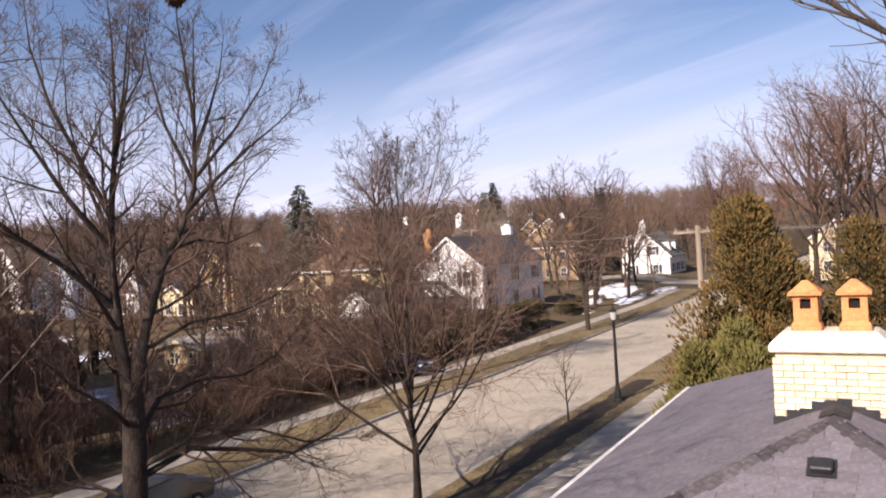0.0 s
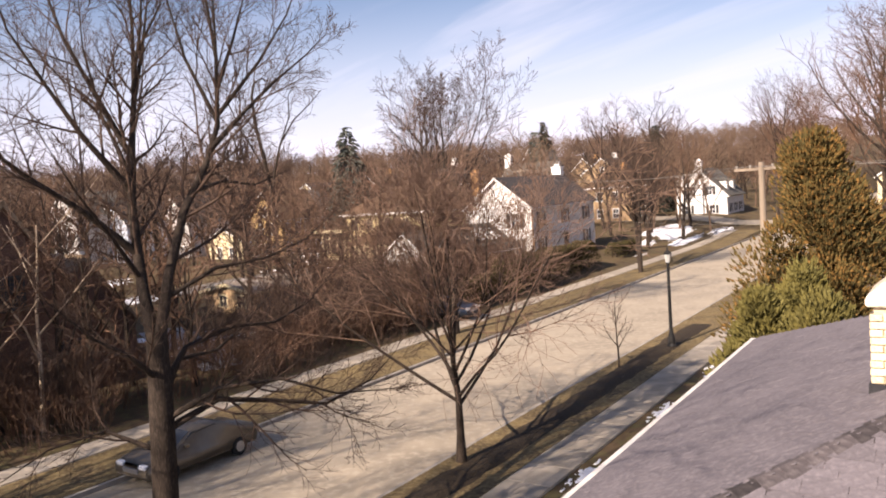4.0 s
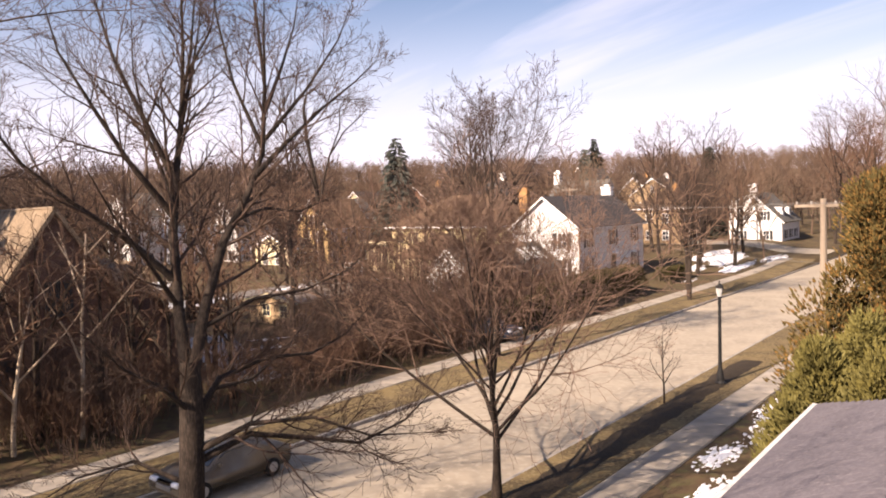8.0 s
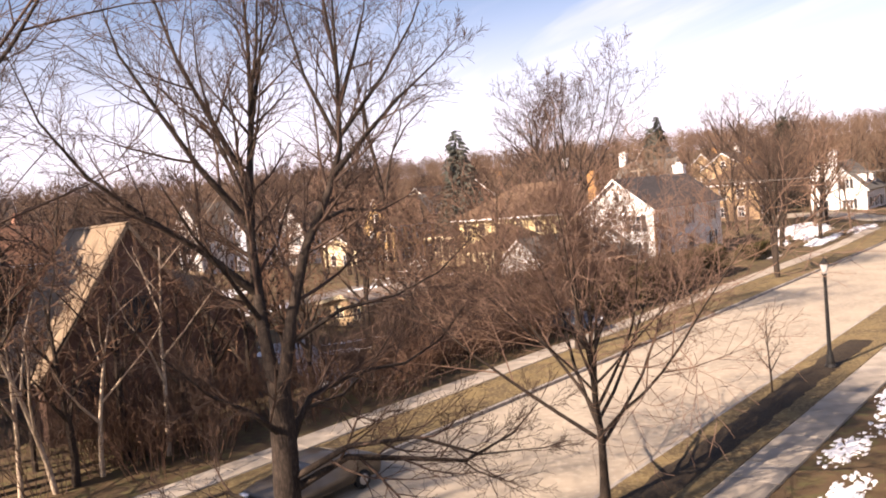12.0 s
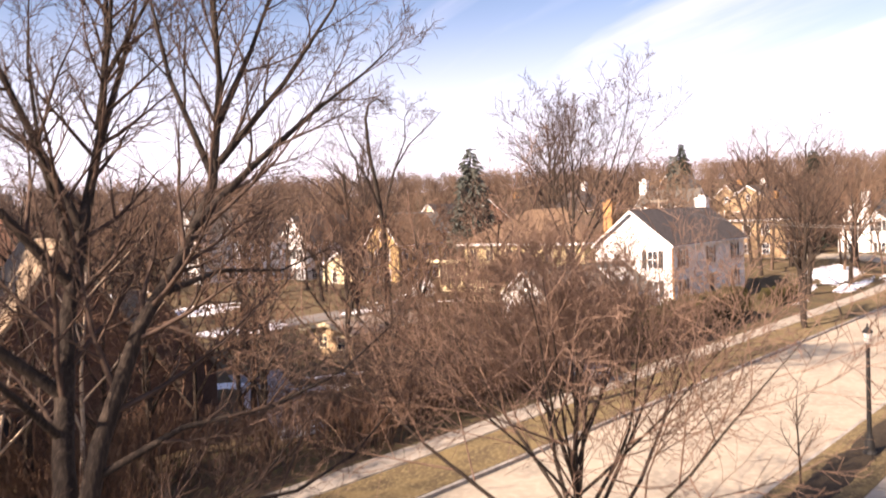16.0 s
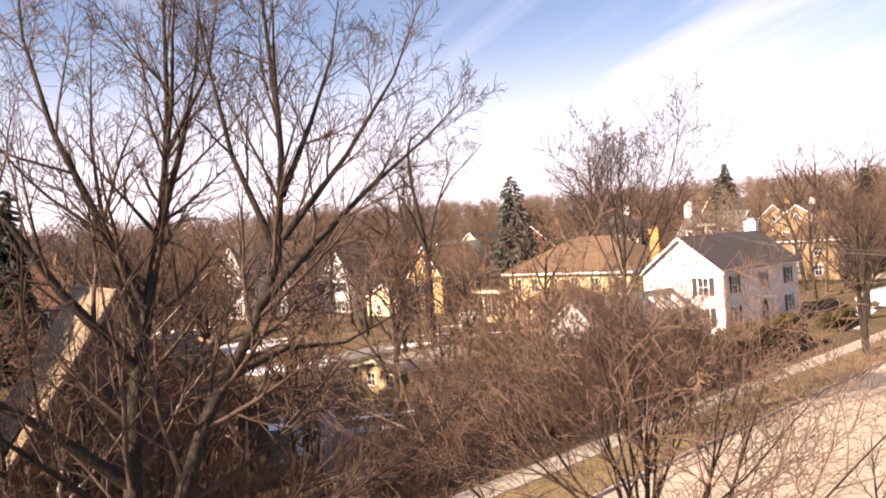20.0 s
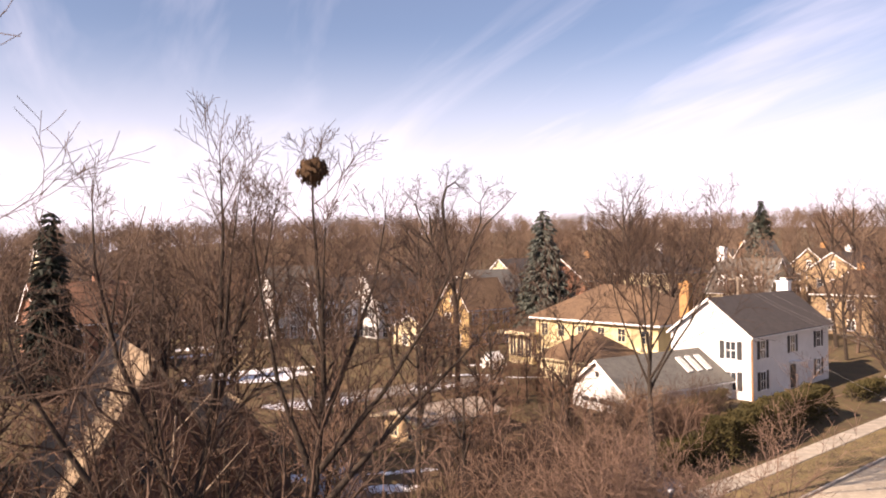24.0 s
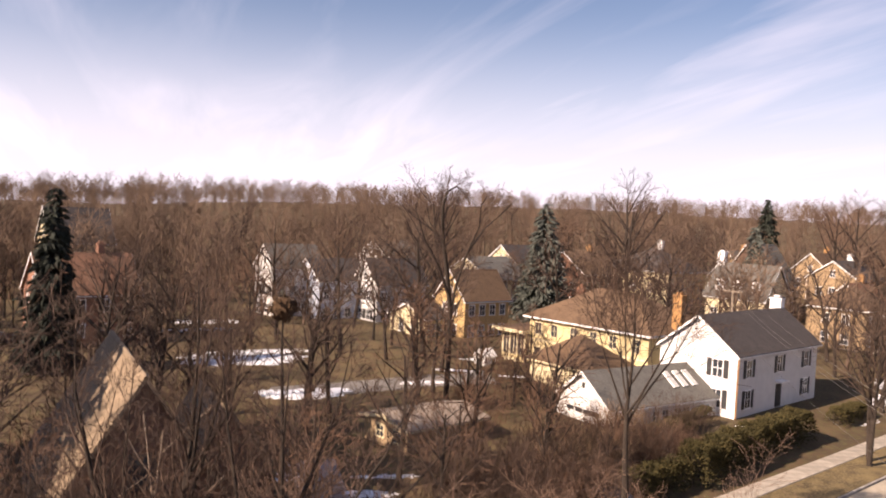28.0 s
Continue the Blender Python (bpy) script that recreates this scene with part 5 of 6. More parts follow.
def tree_from(name, branches, m, label, sides=(8, 6, 4, 3), mats=("bark", "bark", "twig"), group=""):
    """A bare tree: trunk, limbs and a crown of twigs, each a mesh of its own."""
    t = thing(name, m, label, "tree", group)
    for b in branches:
        if b[0] == 1:
            vs, fs = tubes([b], sides)
            part("limb", data_mesh("limb", vs, fs, M[mats[1]], True), M[mats[1]], t)
    for nm, levels, mt in (("trunk", (0,), mats[0]), ("crown", (2, 3, 4, 5), mats[2])):
        bs = [b for b in branches if b[0] in levels]
        if bs:
            vs, fs = tubes(bs, sides)
            part(nm, data_mesh(nm, vs, fs, M[mt], True), M[mt], t)
    return t


def local(a, l, z, a0, l0):
    """Street offsets turned into a thing's own axes."""
    return np.array([a - a0, l - l0, z])


def big_street_tree():
    """The big tree on the near verge: a thick bole, two tall leaders, spreading and drooping limbs."""
    a0, l0, z0 = 11.0, 14.0, 0.14
    rng = random.Random(11)
    out = []
    P = lambda a, l, z: np.array([a - a0, l - l0, z - z0])
    out.append((0, [P(10.85, 13.9, -0.2), P(10.9, 13.9, 0.4), P(11.0, 13.95, 2.5), P(11.14, 14.0, 4.5), P(11.2, 14.0, 5.6), P(11.22, 14.02, 6.4)], [0.42, 0.31, 0.265, 0.25, 0.235, 0.19]))
    sub = dict(segs=[6, 5, 4, 3], wig=[0.06, 0.1, 0.13, 0.16], up=[0.06, 0.07, 0.04, 0.03], taper=[0.82, 0.8, 0.8, 0.7], kids=[13, 8, 6], ang=[36, 38, 40], ratio=[0.45, 0.5, 0.55], rr=[0.42, 0.5, 0.55], tip=0.004)
    sub["from"] = [0.12, 0.2, 0.2]

    def limb(path, r0, kids=True, r1=0.008):
        pts = [P(*p) for p in path]
        n = len(pts)
        rad = [0.85 * r0 + (r1 - 0.85 * r0) * (i / (n - 1)) ** 0.72 for i in range(n)]
        out.append((1, pts, rad))
        length = sum(np.linalg.norm(b - a) for a, b in zip(pts, pts[1:]))
        k = int(length * 2.5)
        az = rng.uniform(0, 6.28)
        for j in range(3):
            got = []
            nd = pts[-1] - pts[-2]
            nd = nd / np.linalg.norm(nd) + np.array([rng.gauss(0, 0.25), rng.gauss(0, 0.25), 0.1])
            grow(rng, pts[-1], nd, rng.uniform(0.5, 0.9), 0.008, 0, dict(SPEC_YARD, segs=[3, 2], kids=[4], ratio=[0.5], tip=0.004), got)
            out.extend((lv + 3, p, r) for lv, p, r in got)
        for j in range(k):
            t = 0.14 + 0.86 * (j + rng.random()) / k
            f = t * (n - 1)
            i = min(int(f), n - 2)
            pos = pts[i] + (pts[i + 1] - pts[i]) * (f - i)
            rr = rad[i] + (rad[i + 1] - rad[i]) * (f - i)
            d = pts[i + 1] - pts[i]
            d = d / np.linalg.norm(d)
            az += 2.4 + rng.uniform(-0.5, 0.5)
            u = np.cross(d, [0.3, 0.9, 0.2])
            u /= np.linalg.norm(u)
            v = np.cross(d, u)
            an = radians(rng.uniform(28, 54))
            nd = d * math.cos(an) + (u * math.cos(az) + v * math.sin(az)) * math.sin(an)
            sp = dict(segs=sub["segs"][1:], wig=sub["wig"][1:], up=sub["up"][1:], taper=sub["taper"][1:], kids=sub["kids"][1:], ang=sub["ang"][1:], ratio=sub["ratio"][1:], rr=sub["rr"][1:], tip=sub["tip"])
            sp["from"] = sub["from"][1:]
            got = []
            grow(rng, pos, nd, min(2.6, 0.3 * length + 0.5) * rng.uniform(0.6, 1.15) * (1.2 - 0.82 * t), max(0.007, min(0.045, rr * 0.5)), 0, sp, got)
            out.extend((lv + 2, p, r) for lv, p, r in got)

    # the stem that leans away
    limb([(11.2, 14.0, 5.8), (11.35, 14.5, 7.2), (11.75, 15.2, 8.8), (12.3, 15.8, 10.2), (12.75, 16.2, 11.4), (13.0, 16.4, 12.9), (13.1, 16.5, 14.4), (13.1, 16.6, 15.6)], 0.2)
    limb([(12.6, 16.1, 11.0), (13.2, 16.4, 12.4), (13.6, 16.6, 13.6), (13.8, 16.7, 14.8)], 0.08)
    limb([(12.9, 16.3, 12.2), (13.5, 16.0, 13.4), (13.7, 15.9, 14.6)], 0.05)
    limb([(12.7, 16.2, 11.4), (12.8, 15.8, 12.8), (12.8, 15.6, 13.8), (12.9, 15.5, 14.9)], 0.06)
    limb([(12.2, 15.7, 9.9), (11.8, 16.1, 11.2), (11.4, 16.5, 12.5), (11.2, 16.8, 13.8), (11.2, 16.9, 14.8)], 0.1)
    limb([(11.9, 15.4, 9.2), (11.1, 15.6, 10.3), (10.5, 15.8, 11.4), (10.0, 16.0, 12.4), (9.8, 16.1, 13.4)], 0.1)
    limb([(11.5, 14.8, 7.9), (10.6, 15.0, 8.8), (9.7, 15.2, 9.5), (8.9, 15.3, 10.2), (8.3, 15.4, 11.1), (8.0, 15.4, 12.0)], 0.1)
    limb([(12.0, 15.5, 9.5), (11.9, 16.2, 10.9), (12.0, 16.8, 12.4), (12.2, 17.1, 13.8)], 0.07)
    limb([(11.4, 14.6, 7.4), (10.6, 14.2, 8.3), (9.8, 13.8, 9.1), (9.2, 13.6, 10.0)], 0.07)
    # the stem with the nest
    limb([(11.2, 14.0, 5.9), (11.6, 14.0, 7.4), (12.2, 14.1, 8.7), (12.9, 14.2, 9.6), (13.5, 14.4, 10.5), (13.8, 14.6, 12.0), (13.9, 14.9, 13.5), (14.0, 15.2, 14.7), (14.0, 15.2, 15.3)], 0.17)
    limb([(13.05, 14.25, 9.9), (13.9, 14.1, 10.7), (14.9, 14.0, 11.5), (15.9, 13.9, 12.2), (16.6, 13.8, 12.8)], 0.09)
    limb([(13.6, 14.4, 10.8), (14.4, 13.9, 11.9), (15.1, 13.6, 13.0), (15.5, 13.5, 13.9)], 0.07)
    limb([(12.5, 14.1, 9.1), (13.6, 14.5, 9.3), (14.8, 14.8, 9.2), (15.9, 14.9, 9.5)], 0.07)
    limb([(13.5, 14.4, 10.6), (13.2, 14.9, 12.0), (13.1, 15.2, 13.3), (13.0, 15.3, 14.4)], 0.07)
    limb([(13.7, 14.5, 11.4), (14.4, 14.7, 12.5), (14.9, 14.8, 13.5), (15.2, 14.9, 14.5)], 0.07)
    limb([(13.8, 14.6, 12.0), (13.6, 14.3, 13.2), (13.6, 14.2, 14.4)], 0.05)
    # low spreading and drooping limbs
    limb([(11.14, 14.0, 4.4), (12.0, 13.3, 4.9), (12.9, 12.6, 4.7), (13.9, 12.2, 4.4), (14.9, 11.8, 4.7), (15.6, 11.6, 5.2)], 0.11)
    limb([(11.14, 14.0, 4.9), (12.1, 14.6, 5.6), (13.4, 15.0, 5.5), (14.6, 15.3, 5.9), (15.8, 15.6, 6.6)], 0.1)
    limb([(11.1, 14.0, 4.0), (10.3, 14.6, 4.6), (9.5, 15.2, 4.4), (8.6, 15.6, 3.9)], 0.07)
    limb([(11.14, 14.0, 4.6), (11.8, 13.0, 5.2), (12.5, 12.0, 5.3), (13.2, 11.2, 4.9), (14.2, 10.6, 4.8)], 0.09)
    limb([(11.18, 14.0, 5.2), (12.0, 14.2, 5.9), (13.2, 14.2, 6.1), (14.4, 14.1, 6.0), (15.4, 14.0, 6.3), (16.2, 13.9, 6.9)], 0.1)
    limb([(11.5, 14.0, 7.0), (12.4, 13.5, 7.5), (13.4, 13.1, 7.6), (14.4, 12.9, 7.9), (15.2, 12.8, 8.4)], 0.07)
    limb([(11.2, 14.0, 5.4), (10.4, 13.7, 6.1), (9.6, 13.5, 6.6), (8.8, 13.4, 7.4)], 0.08)
    tree_from("street_tree", out, spot(a0, l0, z0), "big bare street tree with two tall leaders and drooping limbs")
    # leaf nest high in the second leader
    nest = bmesh.new()
    nr = random.Random(3)
    for _ in range(420):
        d = Vector((nr.gauss(0, 1), nr.gauss(0, 1), nr.gauss(0, 1))).normalized() * nr.uniform(0.08, 0.27)
        d.z *= 0.85
        q = Matrix.Translation(d) @ Euler((nr.uniform(0, 6), nr.uniform(0, 6), nr.uniform(0, 6))).to_matrix().to_4x4()
        s = nr.uniform(0.03, 0.07)
        nest.faces.new([nest.verts.new(q @ Vector(v)) for v in ((-s, 0, 0), (0, -s * 0.5, 0.012), (s, 0, 0), (0, s * 0.5, -0.012))])
    bmesh.ops.create_icosphere(nest, subdivisions=2, radius=0.2, matrix=Matrix.Translation((0, 0, 0)))
    ob = new("leaf_nest", mesh_of("leaf_nest", nest, M["dryleaf"]))
    ob.matrix_world = spot(14.0, 15.2, 15.25)
    tagged(ob, "brown squirrel nest of dry leaves in a fork", "nest")


big_street_tree()


def vase_tree(name, a, l, h, seed, label, forks, bole, lean, count, spread, twig="twigred", tip=0.005, kids=(10, 7, 5), reach=1.0):
    """A street tree: a bole with a thinning leader, and limbs that leave it between the heights of forks and curve upwards."""
    rng = random.Random(seed)
    out = []
    top = h * 0.8
    n = 7
    pts = [np.array([lean * math.sin(i * 1.3), lean * math.cos(i * 1.7) * 0.7, -0.3 + (top + 0.3) * i / n]) for i in range(n + 1)]
    pts[0][:2] = 0
    rad = [bole * 1.3] + [bole * max(0.07, 1 - 0.95 * (i / n) ** 0.8) for i in range(1, n + 1)]
    out.append((0, pts, rad))
    sp = dict(segs=[7, 4, 3, 3], wig=[0.07, 0.12, 0.15, 0.16], up=[0.055, 0.05, 0.04, 0.03], taper=[0.88, 0.8, 0.8, 0.7], kids=list(kids), ang=[36, 40, 42], ratio=[0.42, 0.52, 0.55], rr=[0.42, 0.5, 0.55], tip=tip)
    sp["from"] = [0.26, 0.25, 0.2]
    z0, z1 = forks
    for j in range(count):
        f = (j + rng.uniform(0.1, 0.9)) / count
        z = z0 + (z1 - z0) * f ** 1.25
        an = radians(spread[0] + (spread[1] - spread[0]) * f + rng.uniform(-9, 9))
        az = j * 2.4 + rng.uniform(-0.35, 0.35)
        q = (z + 0.3) / (top + 0.3) * n
        i = min(int(q), n - 1)
        p = pts[i] + (pts[i + 1] - pts[i]) * (q - i)
        r = rad[i] + (rad[i + 1] - rad[i]) * (q - i)
        ln = (h - z) * (0.6 + 0.4 * reach - 0.2 * f) * rng.uniform(0.8, 1.0) / max(0.62, math.cos(an * 0.75))
        got = []
        grow(rng, p, (math.sin(an) * math.cos(az), math.sin(an) * math.sin(az), math.cos(an)), ln, r * rng.uniform(0.5, 0.66), 0, sp, got)
        out.extend((lv + 1, p2, r2) for lv, p2, r2 in got)
    return tree_from(name, out, spot(a, l, ground_z(a, l)), label, mats=("bark", "bark", twig))


first = vase_tree("street_tree", 2.0, 14.0, 15.5, 22, "big bare street tree beside its neighbours", (5.0, 11.0), 0.26, 0.08, 16, (52, 20), "twig")
# copies out of view, added for the shadows they cast on the road
for a, l, tn in ((-7.0, 14.1, 80), (-4.0, 25.7, 200), (-16.0, 25.6, 310), (-17.0, 14.0, 20), (-10.0, 26.0, 140), (-1.0, 26.0, 260), (3.2, 26.6, 45)):
    copy_thing(first, spot(a, l, ground_z(a, l), tn))
back = []
grow(random.Random(61), (0, 0, -0.3), (-0.05, 0.02, 1), 9.0, 0.26, 0, dict(SPEC_YARD, kids=[7, 8, 6]), back)
for path, r0 in (([(0, 0, 5.5), (-2.4, 1.8, 7.6), (-4.4, 3.4, 9.3), (-4.97, 4.07, 10.23), (-4.95, 4.5, 10.76), (-5.0, 5.4, 11.45), (-5.0, 5.9, 11.9)], 0.11), ([(-4.9, 4.2, 10.4), (-4.97, 4.3, 11.1), (-4.95, 4.5, 11.84), (-4.9, 4.8, 12.6)], 0.06)):
    pts = [np.array(p) for p in path]
    back.append((1, pts, [r0 * (1 - 0.75 * i / (len(pts) - 1)) for i in range(len(pts))]))
    for i in range(1, len(pts)):
        for j in range(3):
            d = pts[i] - pts[i - 1]
            d = d / np.linalg.norm(d) + np.array([math.cos(i * 2 + j * 2.1), math.sin(i * 2 + j * 2.1), 0.2]) * 0.6
            got = []
            grow(random.Random(i * 10 + j), pts[i - 1] + (pts[i] - pts[i - 1]) * (j + 0.5) / 3, d, 1.7, 0.03, 0, dict(SPEC_YARD, segs=[4, 3], kids=[5], ratio=[0.5]), got)
            back.extend((lv + 2, p, r) for lv, p, r in got)
tree_from("back_yard_tree", back, spot(19.0, -4.6, 0.4), "dark bare tree whose limb reaches over the roof")
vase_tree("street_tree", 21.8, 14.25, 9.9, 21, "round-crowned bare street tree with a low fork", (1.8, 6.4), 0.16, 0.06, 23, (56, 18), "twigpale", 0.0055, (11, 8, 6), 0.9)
tree_from("street_sapling", tree_data(31, 4.2, dict(SPEC_YARD, kids=[9, 5, 3], ratio=[0.4, 0.45, 0.5]), 0.055), spot(35.0, 14.2, 0.14), "thin young bare tree in the verge", mats=("bark", "bark", "twig"))
vase_tree("tall_street_tree", 40.0, 26.55, 17.2, 41, "tall bare tree with a high fan of limbs by the sidewalk", (6.8, 12.6), 0.26, 0.08, 13, (36, 13), "twig", 0.009, (8, 6, 5), 0.6)
tree_from("verge_tree", tree_data(42, 12.5, dict(SPEC_YARD, tip=0.009), 0.22), spot(69.3, 25.6, 0.14), "slender bare tree in the far verge")
tree_from("verge_tree", tree_data(43, 13.5, dict(SPEC_YARD, tip=0.009), 0.2), spot(70.6, 26.1, 0.14, 60), "slender bare tree in the far verge beside its twin")


# ---- evergreens, hedges, thickets ----
def sprays(rng, places, dirs, size, slim=0.24):
    """Small pointed sprays of foliage: each a folded leaf of four triangles with thickness in its fold."""
    gen = np.random.default_rng(rng.randrange(1 << 30))
    p, d = np.array(places), np.array(dirs)
    d /= np.linalg.norm(d, axis=1)[:, None] + 1e-9
    u = np.cross(d, gen.normal(size=p.shape))
    u /= np.linalg.norm(u, axis=1)[:, None] + 1e-9
    v = np.cross(d, u)
    s = size * gen.uniform(0.6, 1.4, (len(p), 1))
    vs = np.stack([p - d * s * 0.3, p + u * s * slim + d * s * 0.2, p + d * s, p - u * s * slim + d * s * 0.2, p + v * s * slim * 0.8 + d * s * 0.25], 1).reshape(-1, 3)
    fs = (np.arange(len(p))[:, None, None] * 5 + np.array([(0, 1, 4), (1, 2, 4), (2, 3, 4), (3, 0, 4)])[None]).reshape(-1, 3)
    return vs, fs


def evergreen(name, a, l, h, r, seed, material, label, n=4200, size=0.3, kind="ovoid", top=0.0, squash=1.0):
    """An evergreen: trunk, limbs and a crown of sprays gathered in uneven clumps."""
    rng = random.Random(seed)
    t = thing(name, spot(a, l, ground_z(a, l), seed * 37 % 360), label, "tree")
    bm = tube(bmesh.new(), [(0, 0, -0.3), (0.02, 0, h * 0.4), (0, 0, h * 0.93)], [0.03 * h ** 0.8 + 0.03, 0.02 * h ** 0.8, 0.01], 7)
    part("trunk", bm, M["bark"], t)
    places, dirs, limbs = [], [], []
    if kind == "spruce":
        z = h * 0.06
        while z < h * 0.95:
            rad = r * (1 - z / h) ** 0.8 + 0.04
            k = max(5, int(23 * rad / r) + 4)
            for j in range(k):
                az = rng.uniform(0, 6.28)
                ln = rad * rng.uniform(0.7, 1.12)
                tip = np.array([math.cos(az) * ln, math.sin(az) * ln, z - 0.16 * ln + rng.uniform(-0.1, 0.1)])
                root = np.array([0, 0, z + 0.1 * ln])
                limbs.append((1, [root, (root + tip) / 2 + np.array([0, 0, 0.05 * ln]), tip], [0.03, 0.02, 0.008]))
                m = max(2, int(ln / r * 19))
                for q in range(m):
                    f = 0.2 + 0.8 * (q + rng.random()) / m
                    places.append(root + (tip - root) * f + np.array([rng.gauss(0, 0.12), rng.gauss(0, 0.12), rng.uniform(-0.22, 0.04)]) * (0.5 + ln * 0.4))
                    dirs.append((tip - root) / ln + np.array([rng.gauss(0, 0.4), rng.gauss(0, 0.4), -0.35]))
            z += h * 0.03
    else:
        clumps = []
        for _ in range(70 if kind == "ovoid" else 120):
            f = rng.random() ** (0.8 if kind == "ovoid" else 1.25)
            z = h * (0.04 + 0.94 * f)
            rr = r * (math.sin(math.pi * min(0.999, 0.16 + 0.84 * f)) ** 0.6) * (1 - top * f) if kind == "ovoid" else r * (1 - f) ** 0.8 * min(1.0, 0.65 + 2 * f) + 0.08
            az = rng.uniform(0, 6.28)
            k = rng.uniform(0.55, 1.0)
            c = np.array([math.cos(az) * rr * k, math.sin(az) * rr * k * squash, z])
            clumps.append((c, rng.uniform(0.28, 0.5) * r * (0.55 + 0.45 * (1 - f))))
            limbs.append((1, [np.array([0, 0, z * 0.8]), np.array([c[0] * 0.5, c[1] * 0.5, z * 0.92]), c], [0.04, 0.025, 0.01]))
        for _ in range(n):
            c, cr = clumps[rng.randrange(len(clumps))]
            d = np.array([rng.gauss(0, 1), rng.gauss(0, 1), rng.gauss(0, 1)])
            d /= np.linalg.norm(d)
            p = c + d * cr * rng.uniform(0.55, 1.05)
            if p[2] < 0.05:
                continue
            places.append(p)
            dirs.append(d * 0.6 + np.array([p[0] * 0.1, p[1] * 0.1, 0.75]))
    vs, fs = tubes(limbs, (6, 4))
    part("branchwork", data_mesh("branchwork", vs, fs, M["bark"]), M["bark"], t)["kind"] = "stuff"
    vs, fs = sprays(rng, places, dirs, size)
    part("crown", data_mesh("crown", vs, fs, M[material]), M[material], t)
    return t


evergreen("cedar_tree", 31.0, 5.1, 9.2, 3.2, 1, "cedar", "dense bronze-green cedar tree beyond the roof", 46000, 0.18, kind="cone")
evergreen("cedar_tree", 33.5, 1.4, 8.2, 2.5, 7, "cedar", "dense bronze-green cedar tree behind the chimney", 20000, 0.18, kind="cone")
evergreen("arborvitae", 24.6, 5.7, 4.9, 1.7, 2, "arbor", "yellow-green arborvitae shrub beyond the eave", 15000, 0.17, kind="cone")
evergreen("arborvitae", 23.6, 4.0, 4.9, 1.8, 3, "arbor", "yellow-green arborvitae shrub beyond the eave", 15000, 0.17, kind="cone")
evergreen("arborvitae", 26.8, 4.9, 5.2, 1.8, 4, "arbor", "yellow-green arborvitae shrub at the house corner", 15000, 0.17, kind="cone")
evergreen("arborvitae", 26.6, 6.3, 4.4, 1.5, 5, "arbor", "low yellow-green arborvitae shrub", 11000, 0.17, kind="cone")
# unseen spruces, added so that most of the brick house's roof is shaded
for a, l, h in ((1.5, 44.2, 21.0), (6.0, 47.8, 30.0), (5.0, 51.2, 30.0), (6.5, 54.6, 29.0), (5.0, 58.5, 28.0)):
    evergreen("dark_spruce", a, l, h, 0.14 * h + 2.4, int(l), "darkspruce", "big dark spruce out of view, added to shade the brick house", size=0.75, kind="spruce")
evergreen("blue_spruce", 97.6, 84.5, 19.8, 5.0, 11, "spruce", "tall blue-gray spruce behind the yellow house", size=0.75, kind="spruce")
evergreen("dark_spruce", 205.0, 103.0, 21.0, 4.6, 12, "darkspruce", "dark spruce rising over the far woods", size=0.9, kind="spruce")
evergreen("dark_spruce", 26.3, 81.5, 18.3, 3.0, 13, "darkspruce", "tall narrow dark spruce across the lots", size=0.7, kind="spruce")
evergreen("dark_spruce", 142.0, 48.5, 17.0, 3.4, 14, "darkspruce", "dark spruce behind the tan house", size=0.7, kind="spruce")
evergreen("dark_spruce", 128.0, 66.0, 17.0, 2.8, 15, "spruce", "narrow spruce behind the cape house", size=0.7, kind="spruce")


def hedge(a0, l0, a1, l1, h, w, seed, label, material="hedge"):
    rng = random.Random(seed)
    ln = math.hypot(a1 - a0, l1 - l0)
    am, lm = (a0 + a1) / 2, (l0 + l1) / 2
    t = thing("hedge", spot(am, lm, ground_z(am, lm), math.degrees(math.atan2(l1 - l0, a1 - a0))), label, "hedge")
    places, dirs, stems = [], [], []
    for i in range(int(ln / 0.5)):
        x = -ln / 2 + i * 0.5 + rng.uniform(-0.1, 0.1)
        stems.append((1, [np.array([x, rng.uniform(-0.2, 0.2) * w, -0.3]), np.array([x, 0, h * 0.5]), np.array([x + rng.uniform(-0.3, 0.3), rng.uniform(-0.3, 0.3) * w, h * 0.85])], [0.04, 0.03, 0.01]))
    for _ in range(int(ln * h * w * 150)):
        x = rng.uniform(-ln / 2, ln / 2)
        u = rng.uniform(-1, 1)
        v = rng.random() ** 0.6
        hh = h * (0.86 + 0.22 * noise.noise(Vector((x * 0.6, seed, 0))))
        edge = max(abs(u), v)
        y, z = u * w / 2 * (0.8 + 0.3 * noise.noise(Vector((x * 0.8, seed + 9, v)))) * (1 - 0.25 * v * v), v * hh
        if edge < 0.7 and rng.random() < 0.75:
            continue
        places.append(np.array([x, y, z]))
        dirs.append(np.array([rng.gauss(0, 0.6), u + rng.gauss(0, 0.4), v + rng.gauss(0, 0.3)]))
    vs, fs = tubes(stems, (5, 4))
    part("branchwork", data_mesh("branchwork", vs, fs, M["bark"]), M["bark"], t)["kind"] = "stuff"
    vs, fs = sprays(rng, places, dirs, 0.17, 0.3)
    part("foliage", data_mesh("foliage", vs, fs, M[material]), M[material], t)


